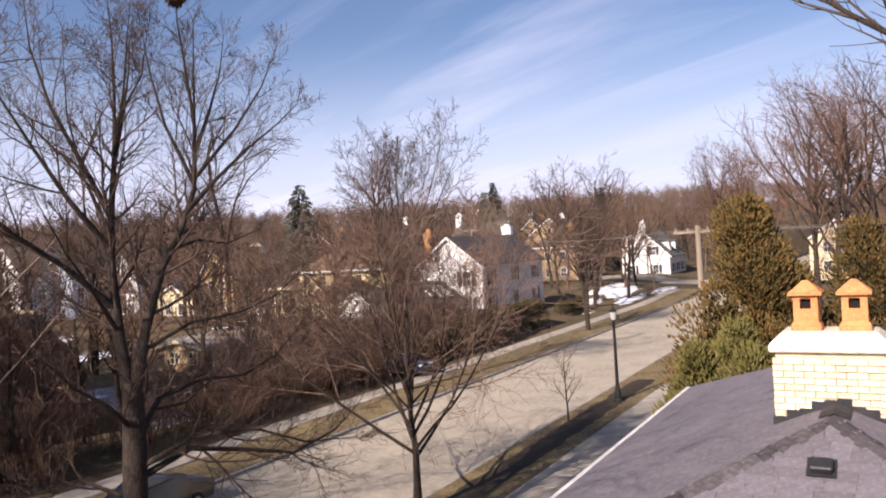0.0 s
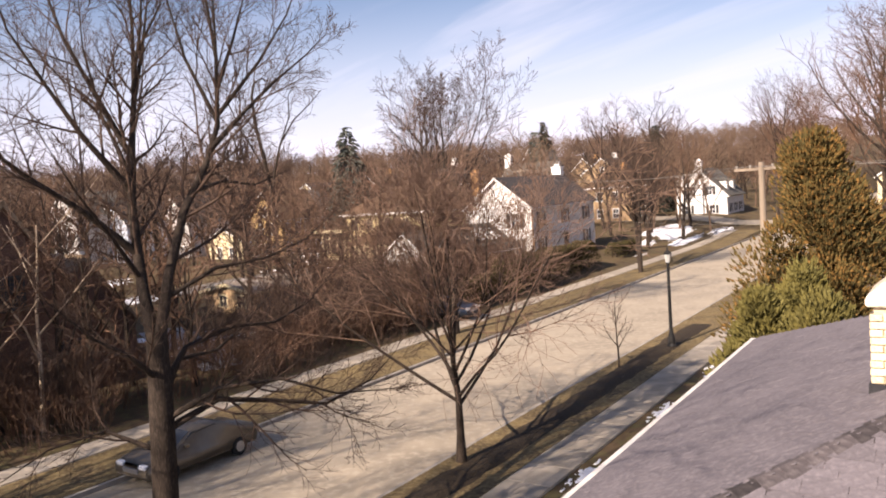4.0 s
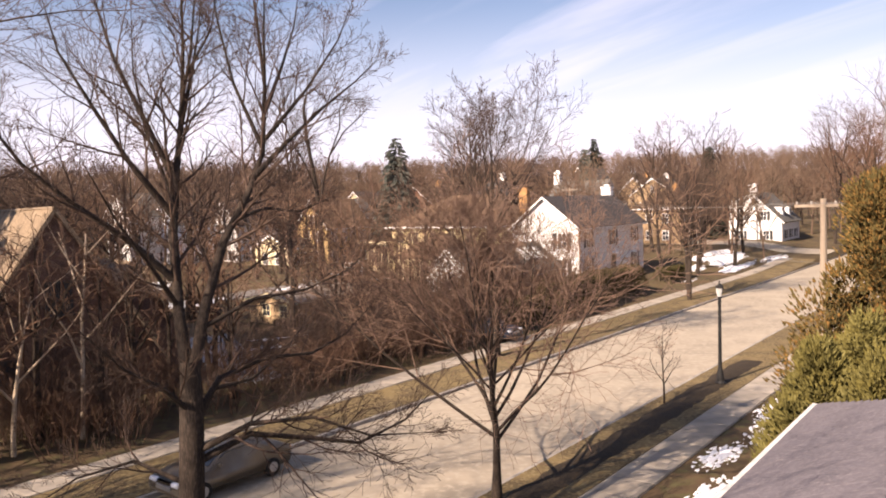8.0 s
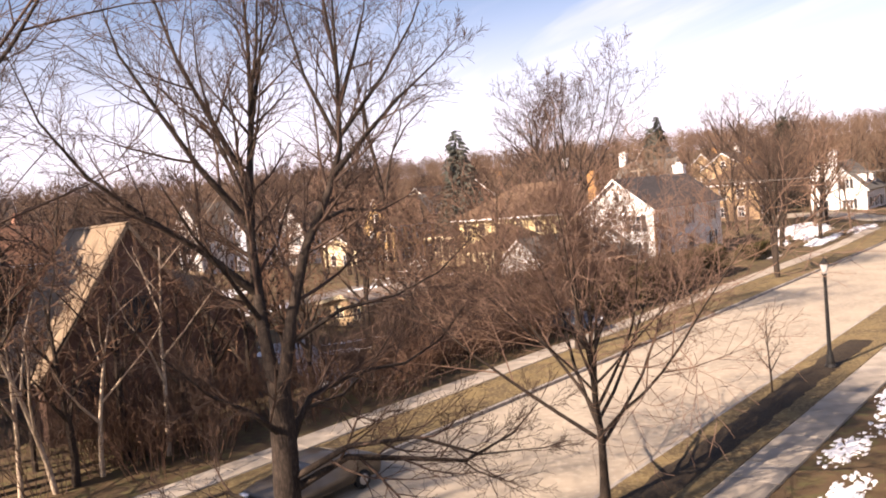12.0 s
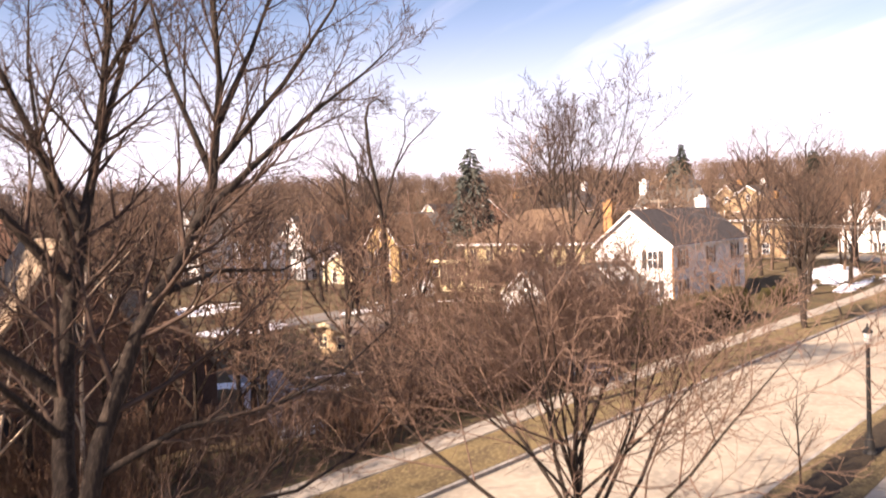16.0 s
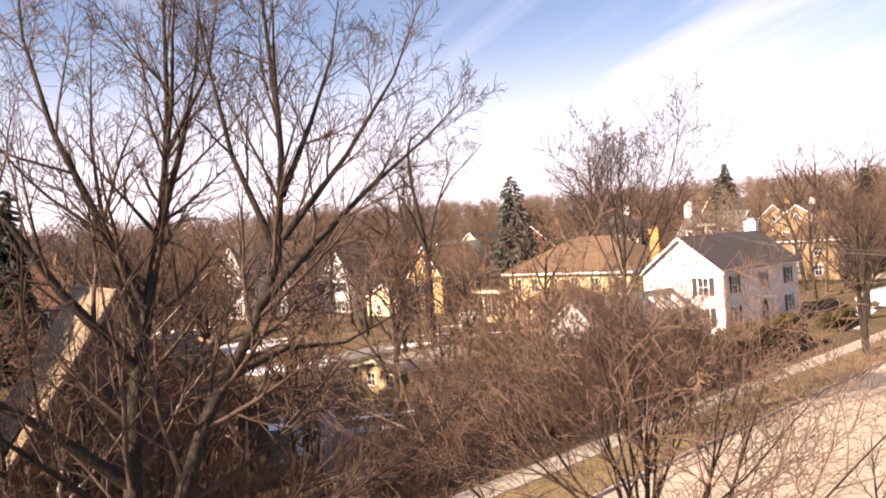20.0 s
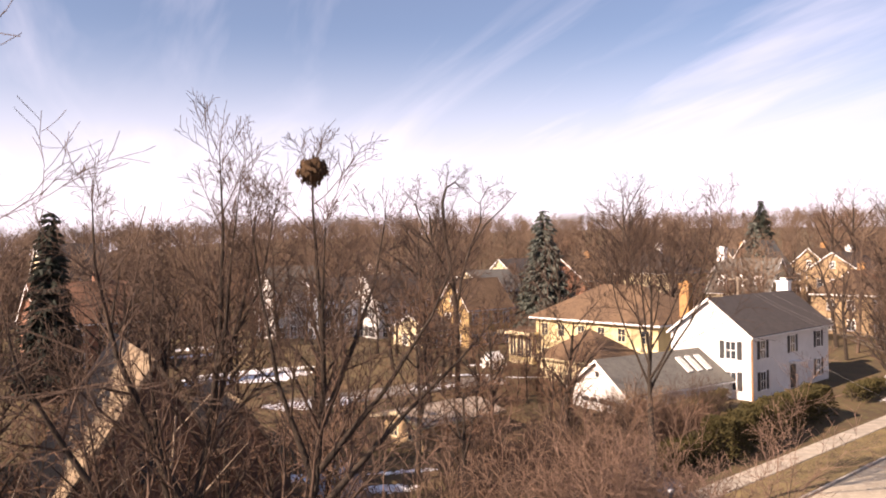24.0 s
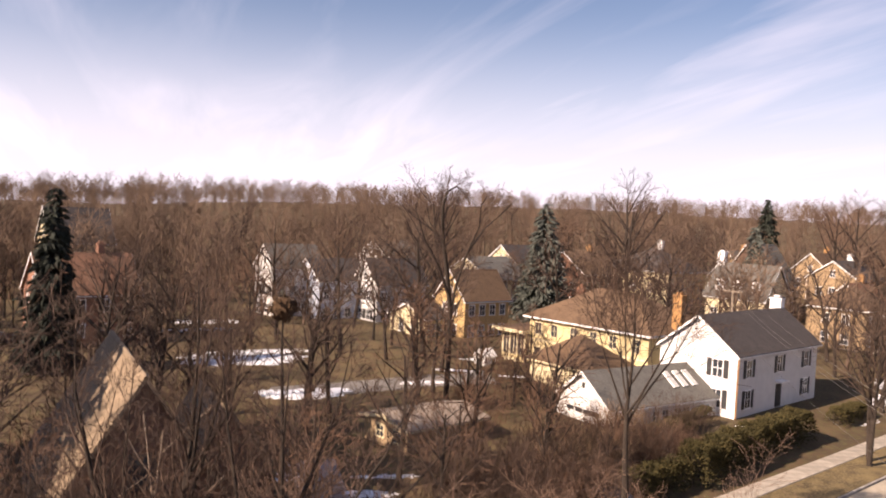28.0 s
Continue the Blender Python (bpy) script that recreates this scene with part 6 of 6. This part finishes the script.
hedge(52.6, 30.4, 62.5, 31.0, 3.0, 2.8, 1, "dark trimmed yew hedge by the far sidewalk")
hedge(62.9, 31.2, 71.5, 31.6, 2.8, 2.8, 2, "dark trimmed yew hedge before the white house")
hedge(46.0, 30.6, 52.2, 30.8, 2.3, 2.2, 6, "dark brown-green yew hedge beside the thicket")
hedge(78.0, 31.8, 85.0, 32.0, 1.5, 2.0, 3, "low green hedge along the front lawn")
hedge(56.0, 35.8, 66.0, 37.0, 1.5, 1.6, 4, "low green shrubs under the wing windows")
hedge(36.0, 36.0, 40.0, 38.0, 1.9, 1.8, 5, "yellow-green yew bush in the side yard")


def thicket_mesh(seed, h, spread, stems=26):
    """A shrub of many bare, arching stems with side twigs."""
    rng = random.Random(seed)
    out = []
    sp = dict(segs=[4, 2, 2], wig=[0.09, 0.15, 0.2], up=[0.03, 0.05, 0.05], taper=[0.75, 0.7, 0.6], kids=[6, 3], ang=[32, 36], ratio=[0.42, 0.5], rr=[0.5, 0.6], tip=0.007)
    sp["from"] = [0.3, 0.3]
    for _ in range(stems):
        az, k = rng.uniform(0, 6.28), rng.random() ** 0.5
        x, y = math.cos(az) * k * spread * 0.5, math.sin(az) * k * spread * 0.5
        grow(rng, (x, y, -0.1), (x * 0.45 / max(spread, 1) + rng.gauss(0, 0.15), y * 0.45 / max(spread, 1) + rng.gauss(0, 0.15), 1), h * rng.uniform(0.7, 1.05), 0.018, 0, sp, out)
    return tubes(out, (4, 3, 3))


HOUSES = [(68, 86, 34, 46), (55, 71, 38, 47), (63, 71, 46, 57), (69, 83, 45, 68), (13, 30, 36, 51), (38, 49, 42, 51), (128, 143, 28, 44), (111, 124, 53, 67), (68, 84, 74, 90), (62, 82, 90, 109), (116, 128, 43, 54), (126, 139, 50, 62), (26, 40, 90, 102), (94, 110, 95, 110)]


def free(a, l, m=1.0):
    if 9 < l < 29.5 or 115.5 < a < 127:
        return False
    return not any(a0 - m < a < a1 + m and l0 - m < l < l1 + m for a0, a1, l0, l1 in HOUSES)


def lawn(a, l):
    """The open grass of the back yards, where nothing grows tall."""
    return 35 < a < 52 and 72 < l < 84 or 36 < a < 50 and 57 < l < 67 or 8 < a < 22.5 and 55 < l < 97


SHRUB = {}
for key, seed, h, sp, mt in (("a", 1, 2.6, 2.4, "twigred"), ("b", 2, 3.2, 2.6, "twig"), ("c", 3, 2.0, 2.2, "twigred"), ("d", 4, 2.9, 2.2, "drygrass")):
    vs, fs = thicket_mesh(seed, h, sp)
    SHRUB[key] = data_mesh("bare_shrub", vs, fs, M[mt])


def shrub(key, a, l, turn, scale, label):
    ob = new("bare_shrub", SHRUB[key])
    ob.matrix_world = spot(a, l, ground_z(a, l), turn) @ Matrix.Diagonal((scale, scale, scale, 1))
    tagged(ob, label, "shrub", "bare shrubs")


rng = random.Random(77)
for i in range(120):
    a, l = rng.uniform(12, 56), rng.uniform(29.8, 34.5)
    if 26.5 < a < 32.0 and l > 32.4 or a > 46 and l < 32.6 or a < 27 and rng.random() < 0.5:
        continue
    shrub(rng.choice("abc"), a, l, rng.uniform(0, 360), rng.uniform(0.8, 1.25), "reddish-brown bare shrub in the thicket by the sidewalk")
for i in range(80):
    a, l = rng.uniform(14, 62), rng.uniform(33.5, 60)
    if not free(a, l, 0.8) or 28 < a < 36 and l < 48 or 40 < a < 63 and 54 < l:
        continue
    key, turn, size = rng.choice("abc"), rng.uniform(0, 360), rng.uniform(0.8, 1.3)
    if not lawn(a, l) and not (30 < a < 48 and l > 48):
        shrub(key, a, l, turn, size, "bare brown shrub in the side yard")
for i in range(12):
    a, l = rng.uniform(44, 54), rng.uniform(32.5, 36.5)
    if a > 54 and l < 33.5:
        continue
    shrub("d", a, l, rng.uniform(0, 360), rng.uniform(0.7, 1.05), "straw-coloured bare shrub before the white garage")


# ---- the many bare trees of the lots ----
KINDS = []
for seed, h, tw in ((101, 13.0, "twigred"), (102, 15.0, "twig"), (103, 11.0, "twigred"), (104, 16.5, "twig"), (105, 9.0, "twigred"), (106, 14.0, "twig")):
    br = tree_data(seed, h, dict(SPEC_FAR), 0.02 * h)
    ms = []
    for nm, lv, mt in (("trunk", (0, 1), "bark"), ("crown", (2, 3), tw)):
        vs, fs = tubes([b for b in br if b[0] in lv], (6, 4, 3, 3))
        ms.append((nm, data_mesh(nm, vs, fs, M[mt])))
    KINDS.append((h, ms))


br = tree_data(107, 23.0, dict(SPEC_FAR, segs=[6, 4, 3, 1], kids=[12, 9, 8], tip=0.011), 0.3)
ms = []
for nm, lv, mt in (("trunk", (0, 1), "bark"), ("crown", (2, 3), "twigred")):
    vs, fs = tubes([b for b in br if b[0] in lv], (6, 4, 3, 3))
    ms.append((nm, data_mesh(nm, vs, fs, M[mt])))
KINDS.append((23.0, ms))


def lot_tree(k, a, l, turn, s, label="bare brown tree in the back lots"):
    h, ms = KINDS[k]
    t = thing("bare_tree", spot(a, l, ground_z(a, l), turn), label, "tree", "bare trees of the lots")
    t.scale = (s, s, s)
    for nm, me in ms:
        part(nm, me, None, t)


rng = random.Random(2024)
n = 0
while n < 40:
    a, l = rng.uniform(12, 66), rng.uniform(31, 62)
    if not free(a, l, 0.6) or 27 < a < 33 and l < 46 or 40 < a < 63 and 54 < l < 64 or a > 52 and l < 39:
        continue
    k, turn, size = rng.choice((0, 2, 4)), rng.uniform(0, 360), rng.uniform(0.4, 0.66)
    if not lawn(a, l) and not (30 < a < 48 and l > 48):
        lot_tree(k, a, l, turn, size, "small bare brown tree in the side yards")
    n += 1
for a, l, k, s in [(36, 40, 0, 0.85), (41, 38.8, 2, 0.95), (44.5, 36, 1, 0.8), (33.5, 33.2, 2, 0.8), (25, 31.5, 4, 0.9), (47, 52, 0, 0.9), (52, 56, 2, 1.0), (38, 55, 3, 0.8), (58, 62, 1, 0.8),
                   (34, 60, 0, 1.0), (30, 66, 5, 0.9), (62, 72, 3, 0.9), (55, 76, 1, 0.95), (66, 90, 3, 0.9), (90, 75, 1, 1.1), (92, 58, 3, 1.05), 
                   (88, 31.5, 1, 0.85), (93, 33, 5, 0.9), (99, 30.8, 0, 1.0), (106, 38, 3, 0.9), (110, 33, 1, 0.9), (98, 40, 5, 0.9), (16, 53, 0, 0.8), (24, 57, 1, 0.9), (12, 40, 5, 0.9), (9, 34, 3, 0.8), (10, 48, 1, 1.0),
                   (5, 38, 0, 1.0), (26, 54, 4, 1.1), (31, 53, 2, 0.9), (14, 31.5, 4, 1.0), (7, 30.5, 2, 0.8), (16.5, 32.6, 2, 0.8), (11.5, 33.0, 0, 0.75), (20.8, 33.2, 4, 0.95), (23.4, 34.2, 2, 0.75), (27.5, 36.5, 0, 0.7),
                   (30, 57, 1, 0.8), (57, 70, 5, 0.8), (33, 71, 3, 0.8), (25, 62, 5, 0.9), (54, 61.5, 1, 0.7)]:
    lot_tree(k, a, l, rng.uniform(0, 360), s * rng.uniform(0.92, 1.08))
n = 0
while n < 240:
    a, l = rng.uniform(20, 190), rng.uniform(34, 170)
    if not free(a, l, 2.0) or l < 50 and a < 70:
        continue
    k, turn, size = rng.randrange(6), rng.uniform(0, 360), rng.uniform(0.55, 1.05)
    if not lawn(a, l):
        lot_tree(k, a, l, turn, size)
    n += 1
# tall trees beyond the cedar, on the near side of the street
for a, l, k, s in [(72, 4.5, 6, 0.95), (78, 1.0, 6, 1.0), (62, 0.5, 3, 1.2), (84, 7.0, 6, 1.05), (93, 4.5, 6, 1.0), (102, 9, 6, 1.0), (86, -3, 6, 1.0), (138, 27, 6, 1.05), (131, 21.5, 6, 0.9), (148, 24, 6, 1.1), (150, 53, 1, 1.5), (158, 61, 3, 1.35), (146, 45, 5, 1.4), (165, 68, 0, 1.7), (112, 81, 3, 1.5), (107, 75, 1, 1.5), (85, 94, 3, 1.4), (88, 99, 1, 1.5), (127, 23, 4, 1.5), (58, -4, 1, 1.2), (105, -2, 3, 1.2), (112, 5, 5, 1.0), (150, 20, 0, 1.2), (136, 12, 5, 1.1), (46, 3.0, 4, 0.9), (95, -10, 3, 1.3), (75, -9, 1, 1.3)]:
    lot_tree(k, a, l, rng.uniform(0, 360), s, "tall bare tree beyond the cedar")


def far_woods():
    """Bare woods to the horizon, too many to count."""
    rng = random.Random(9)
    stock = []
    for s in range(5):
        br = tree_data(300 + s, 13.0, SPEC_WOOD, 0.2)
        vs, fs = tubes(br, (4, 3, 3))
        stock.append((np.array(vs), np.array(fs, dtype=int)))
    allv, allf, n = [], [], 0
    count = 0
    while count < 2400:
        ang = radians(rng.uniform(-24, 100))
        d = 110 + 560 * rng.random() ** 1.1
        a, l = d * math.cos(ang), d * math.sin(ang)
        if 10 < l < 29 or not free(a, l, 1.0) or 140 < a < 176 and 50 < l < 80:
            continue
        v, f = stock[rng.randrange(5)]
        t = rng.uniform(0, 6.28)
        s = rng.uniform(0.75, 1.25)
        c, q = math.cos(t) * s, math.sin(t) * s
        p = np.stack([v[:, 0] * c - v[:, 1] * q, v[:, 0] * q + v[:, 1] * c, v[:, 2] * s], 1)
        o = W(a, l, ground_z(a, l))
        allv.append(p + np.array(o))
        allf.append(f + n)
        n += len(v)
        count += 1
    vs = np.concatenate(allv)
    fs = np.concatenate(allf)
    me = bpy.data.meshes.new("far_woods")
    me.vertices.add(len(vs))
    me.vertices.foreach_set("co", vs.ravel())
    me.loops.add(fs.size)
    me.loops.foreach_set("vertex_index", fs.ravel())
    me.polygons.add(len(fs))
    me.polygons.foreach_set("loop_start", np.arange(0, fs.size, 4))
    me.update(calc_edges=True)
    me.materials.append(M["woods"])
    tagged(new("far_woods", me), "brown bare woods stretching to the horizon", "woods", kind="stuff")


far_woods()

# ---- street furniture ----
lamp = thing("street_lamp", spot(39.8, 13.3, 0.12), "black cast-iron post lamp with a glass lantern", "street lamp")
part("base", lathe([(0.26, 0.0), (0.26, 0.12), (0.2, 0.2), (0.17, 0.5), (0.12, 0.75), (0.085, 0.9)], 12), M["iron"], lamp, smooth=False)
part("post", lathe([(0.09, 0.9), (0.08, 2.5), (0.07, 4.2), (0.08, 4.25), (0.08, 4.3)], 10), M["iron"], lamp)
part("lantern_glass", lathe([(0.1, 4.3), (0.17, 4.72)], 6), M["frost"], lamp, "pale lantern glass")
part("lantern_cage", lathe([(0.12, 4.26), (0.12, 4.31)], 6), M["iron"], lamp)
part("lantern_roof", lathe([(0.2, 4.72), (0.17, 4.8), (0.07, 4.92), (0.03, 4.96), (0.04, 5.02), (0.005, 5.1)], 6), M["iron"], lamp)
part("ladder_rest", abox(-0.3, 0.3, -0.015, 0.015, 4.02, 4.05), M["iron"], lamp)


def utility_pole(a, l, h, label):
    p = thing("utility_pole", spot(a, l, ground_z(a, l)), label, "utility pole", "utility poles")
    part("pole", tube(bmesh.new(), [(0, 0, -0.5), (0, 0, h)], [0.17, 0.12], 10), M["pole"], p)
    part("crossarm", abox(-0.05, 0.05, -1.1, 1.1, h - 0.35, h - 0.23, 0.01), M["pole"], p)
    for y in (-1.0, -0.45, 0.45, 1.0):
        part("insulator", tube(bmesh.new(), [(0, y, h - 0.23), (0, y, h - 0.1)], [0.035, 0.05], 8), M["kerb"], p)


utility_pole(36.8, 8.1, 8.8, "weathered wooden utility pole beside the cedar")
utility_pole(88.0, 47.5, 9.6, "weathered wooden utility pole behind the white house")
for a, l, h, tx in ((17.6, 31.5, 8.6, -0.03), (15.0, 31.6, 6.4, -0.06), (13.3, 31.4, 7.4, -0.08), (12.3, 32.0, 6.2, 0.03)):
    br = tree_data(int(a * 10), h * 1.25, dict(SPEC_FAR, kids=[5, 4, 3], tip=0.009), 0.11, (tx, 0.0))
    tree_from("slender_trunk", br, spot(a, l, ground_z(a, l)), "slender pale trunk lit by the sun", mats=("palebark", "palebark", "twig"))
# gnarled tree that towers over the side yards
gn = []
for path, r0, r1 in (([(0, 0, -0.3), (0.1, 0, 4.5), (0.0, 0, 8.2), (-0.5, 0.1, 11.7), (-1.2, 0, 14.3), (-1.3, 0.1, 17.0), (-0.9, 0.1, 18.2), (0.0, 0, 18.7), (0.9, 0.2, 18.3)], 0.25, 0.05),
                     ([(0.0, 0, 7.6), (0.9, 0.4, 10.4), (2.0, 0.5, 13.0), (3.8, 0.4, 15.2), (6.0, 0.3, 16.8), (7.6, 0.2, 18.2)], 0.13, 0.035),
                     ([(-0.2, 0, 9.5), (-1.8, -0.4, 12.0), (-3.6, -0.6, 14.2), (-4.6, -0.5, 16.6), (-4.2, -0.4, 18.0)], 0.1, 0.025),
                     ([(2.0, 0.5, 13.0), (2.6, -0.3, 15.4), (2.2, -0.8, 17.2), (2.9, -1.0, 18.4)], 0.08, 0.025),
                     ([(-1.2, 0, 14.0), (-2.2, 0.6, 15.6), (-2.4, 1.0, 17.4)], 0.07, 0.025)):
    pts = [np.array(p, float) for p in path]
    gn.append((0 if r0 > 0.2 else 1, pts, [r0 + (r1 - r0) * i / (len(pts) - 1) for i in range(len(pts))]))
    for i in range(2, len(pts)):
        for j in range(3):
            d = pts[i] - pts[i - 1]
            w = i * 2.1 + j * 2.3
            d = d / np.linalg.norm(d) * 0.6 + np.array([math.cos(w), math.sin(w), 0.25])
            got = []
            grow(random.Random(i * 7 + j), pts[i - 1] + (pts[i] - pts[i - 1]) * (j + 0.6) / 3, d, 2.2 if i + 1 < len(pts) else 1.4, 0.035, 0, dict(SPEC_YARD, segs=[5, 4, 3], wig=[0.3, 0.3, 0.3], kids=[6, 5], ratio=[0.5, 0.5], tip=0.01), got)
            gn.extend((lv + 2, p, r) for lv, p, r in got)
tree_from("gnarled_tree", gn, spot(50.0, 52.0, ground_z(50, 52)), "tall gnarled bare tree with crooked, curling limbs")


def wire(p, q, sag, r=0.012, label="sagging overhead cable between poles"):
    pts = []
    for i in range(17):
        t = i / 16
        v = p.lerp(q, t)
        v.z -= sag * 4 * t * (1 - t)
        pts.append(v)
    tagged(new("overhead_cable", mesh_of("overhead_cable", tube(bmesh.new(), pts, r, 5), M["wire"])), label, "cable", "overhead cables")


z1 = ground_z(36.8, 8.1) + 8.65
for dl in (-1.0, 0.45, 1.0):
    wire(W(36.8, 8.1 + dl, z1), W(24, -40 + dl, 8.6), 0.5, 0.008)
    wire(W(36.8, 8.1 + dl, z1), W(88.0, 47.5 + dl, ground_z(88, 47.5) + 9.45), 1.0, 0.007)
wire(W(36.8, 8.1, 6.4), W(88.0, 47.5, 6.9), 0.9, 0.007, "lower sagging cable across the street")


def car(a, l, turn, paint, label):
    c = thing("parked_car", spot(a, l, 0.0 if KERB_NEAR < l < KERB_FAR else ground_z(a, l) + 0.02, turn), label, "car", "parked cars")
    prof = [(-2.2, 0.3), (-2.3, 0.5), (-2.24, 0.72), (-2.0, 0.84), (-1.6, 0.92), (-1.1, 0.99), (-0.75, 1.2), (-0.4, 1.37), (0.05, 1.44), (0.55, 1.43), (1.0, 1.3), (1.45, 1.09), (1.95, 1.02), (2.22, 0.92), (2.28, 0.6), (2.2, 0.3)]
    bm = bmesh.new()
    w = 0.87
    ring = []
    for y, k in ((-w, 0.0), (-w * 0.96, 1.0), (w * 0.96, 1.0), (w, 0.0)):
        row = []
        for x, z in prof:
            ins = 0.14 if z > 1.05 else 0.0
            yy = (abs(y) - ins) * (1 if y > 0 else -1)
            row.append(bm.verts.new((x, yy if k else yy * 1.0, z if k else min(z, 0.95) if ins == 0 else z - 0.06)))
        ring.append(row)
    for p, q in zip(ring, ring[1:]):
        for i in range(len(prof) - 1):
            bm.faces.new((p[i], p[i + 1], q[i + 1], q[i]))
        bm.faces.new((p[-1], p[0], q[0], q[-1]))
    bm.faces.new(ring[0][::-1])
    bm.faces.new(ring[-1])
    bmesh.ops.recalc_face_normals(bm, faces=bm.faces)
    bmesh.ops.bevel(bm, geom=[e for e in bm.edges if e.calc_face_angle(0) > 0.5], offset=0.04, segments=2, affect="EDGES")
    body = part("body", bm, M[paint], c, smooth=True)
    for sy in (-1, 1):
        part("side_window", solid(bmesh.new(), [(-0.95, sy * 0.76, 1.03), (-0.42, sy * 0.735, 1.35), (0.5, sy * 0.735, 1.38), (1.1, sy * 0.76, 1.06), (-0.95, sy * 0.7, 1.03), (-0.42, sy * 0.68, 1.35), (0.5, sy * 0.68, 1.38), (1.1, sy * 0.7, 1.06)], [(0, 1, 2, 3), (7, 6, 5, 4), (0, 4, 5, 1), (1, 5, 6, 2), (2, 6, 7, 3), (3, 7, 4, 0)]), M["glass"], body)
        part("headlamp", abox(-2.3, -2.12, sy * 0.42, sy * 0.78, 0.66, 0.8, 0.03), M["lamp"], c)
        part("tail_lamp", abox(2.2, 2.31, sy * 0.5, sy * 0.8, 0.7, 0.86, 0.03), M["terracotta"], c)
        part("mirror", abox(-0.85, -0.72, sy * 0.86, sy * 1.0, 0.98, 1.08, 0.02), M[paint], c)
    part("windscreen", slab([(-1.08, -0.66, 1.02), (-0.44, -0.62, 1.385), (-0.44, 0.62, 1.385), (-1.08, 0.66, 1.02)], 0.015), M["glass"], body)
    part("rear_window", slab([(1.42, -0.66, 1.12), (0.75, -0.62, 1.40), (0.75, 0.62, 1.40), (1.42, 0.66, 1.12)], 0.015), M["glass"], body)
    part("grille", abox(-2.32, -2.25, -0.4, 0.4, 0.5, 0.66, 0.02), M["rim"], c)
    for x in (-1.42, 1.4):
        for sy in (-1, 1):
            y = sy * 0.8
            wh = part("wheel", tube(bmesh.new(), [(x, y - 0.11, 0.32), (x, y - 0.08, 0.32), (x, y + 0.08, 0.32), (x, y + 0.11, 0.32)], [0.27, 0.32, 0.32, 0.27], 18), M["tyre"], c)
            part("rim", tube(bmesh.new(), [(x, y + sy * 0.09, 0.32), (x, y + sy * 0.118, 0.32)], [0.21, 0.18], 12), M["rim"], wh)


car(18.2, 23.0, 0, "carbody", "bronze sedan parked at the far kerb")
car(44.4, 30.2, 90, "carblue", "dark blue car nosing out of a drive")
car(24.5, 96.0, 20, "carblue", "dark car parked on a far drive")

# ---- roof shingles last ----
lay_shingles(PLANES["near"], 300, 1)
lay_shingles(PLANES["left"], 0, 2)
lay_shingles(PLANES["right"], 0, 3)
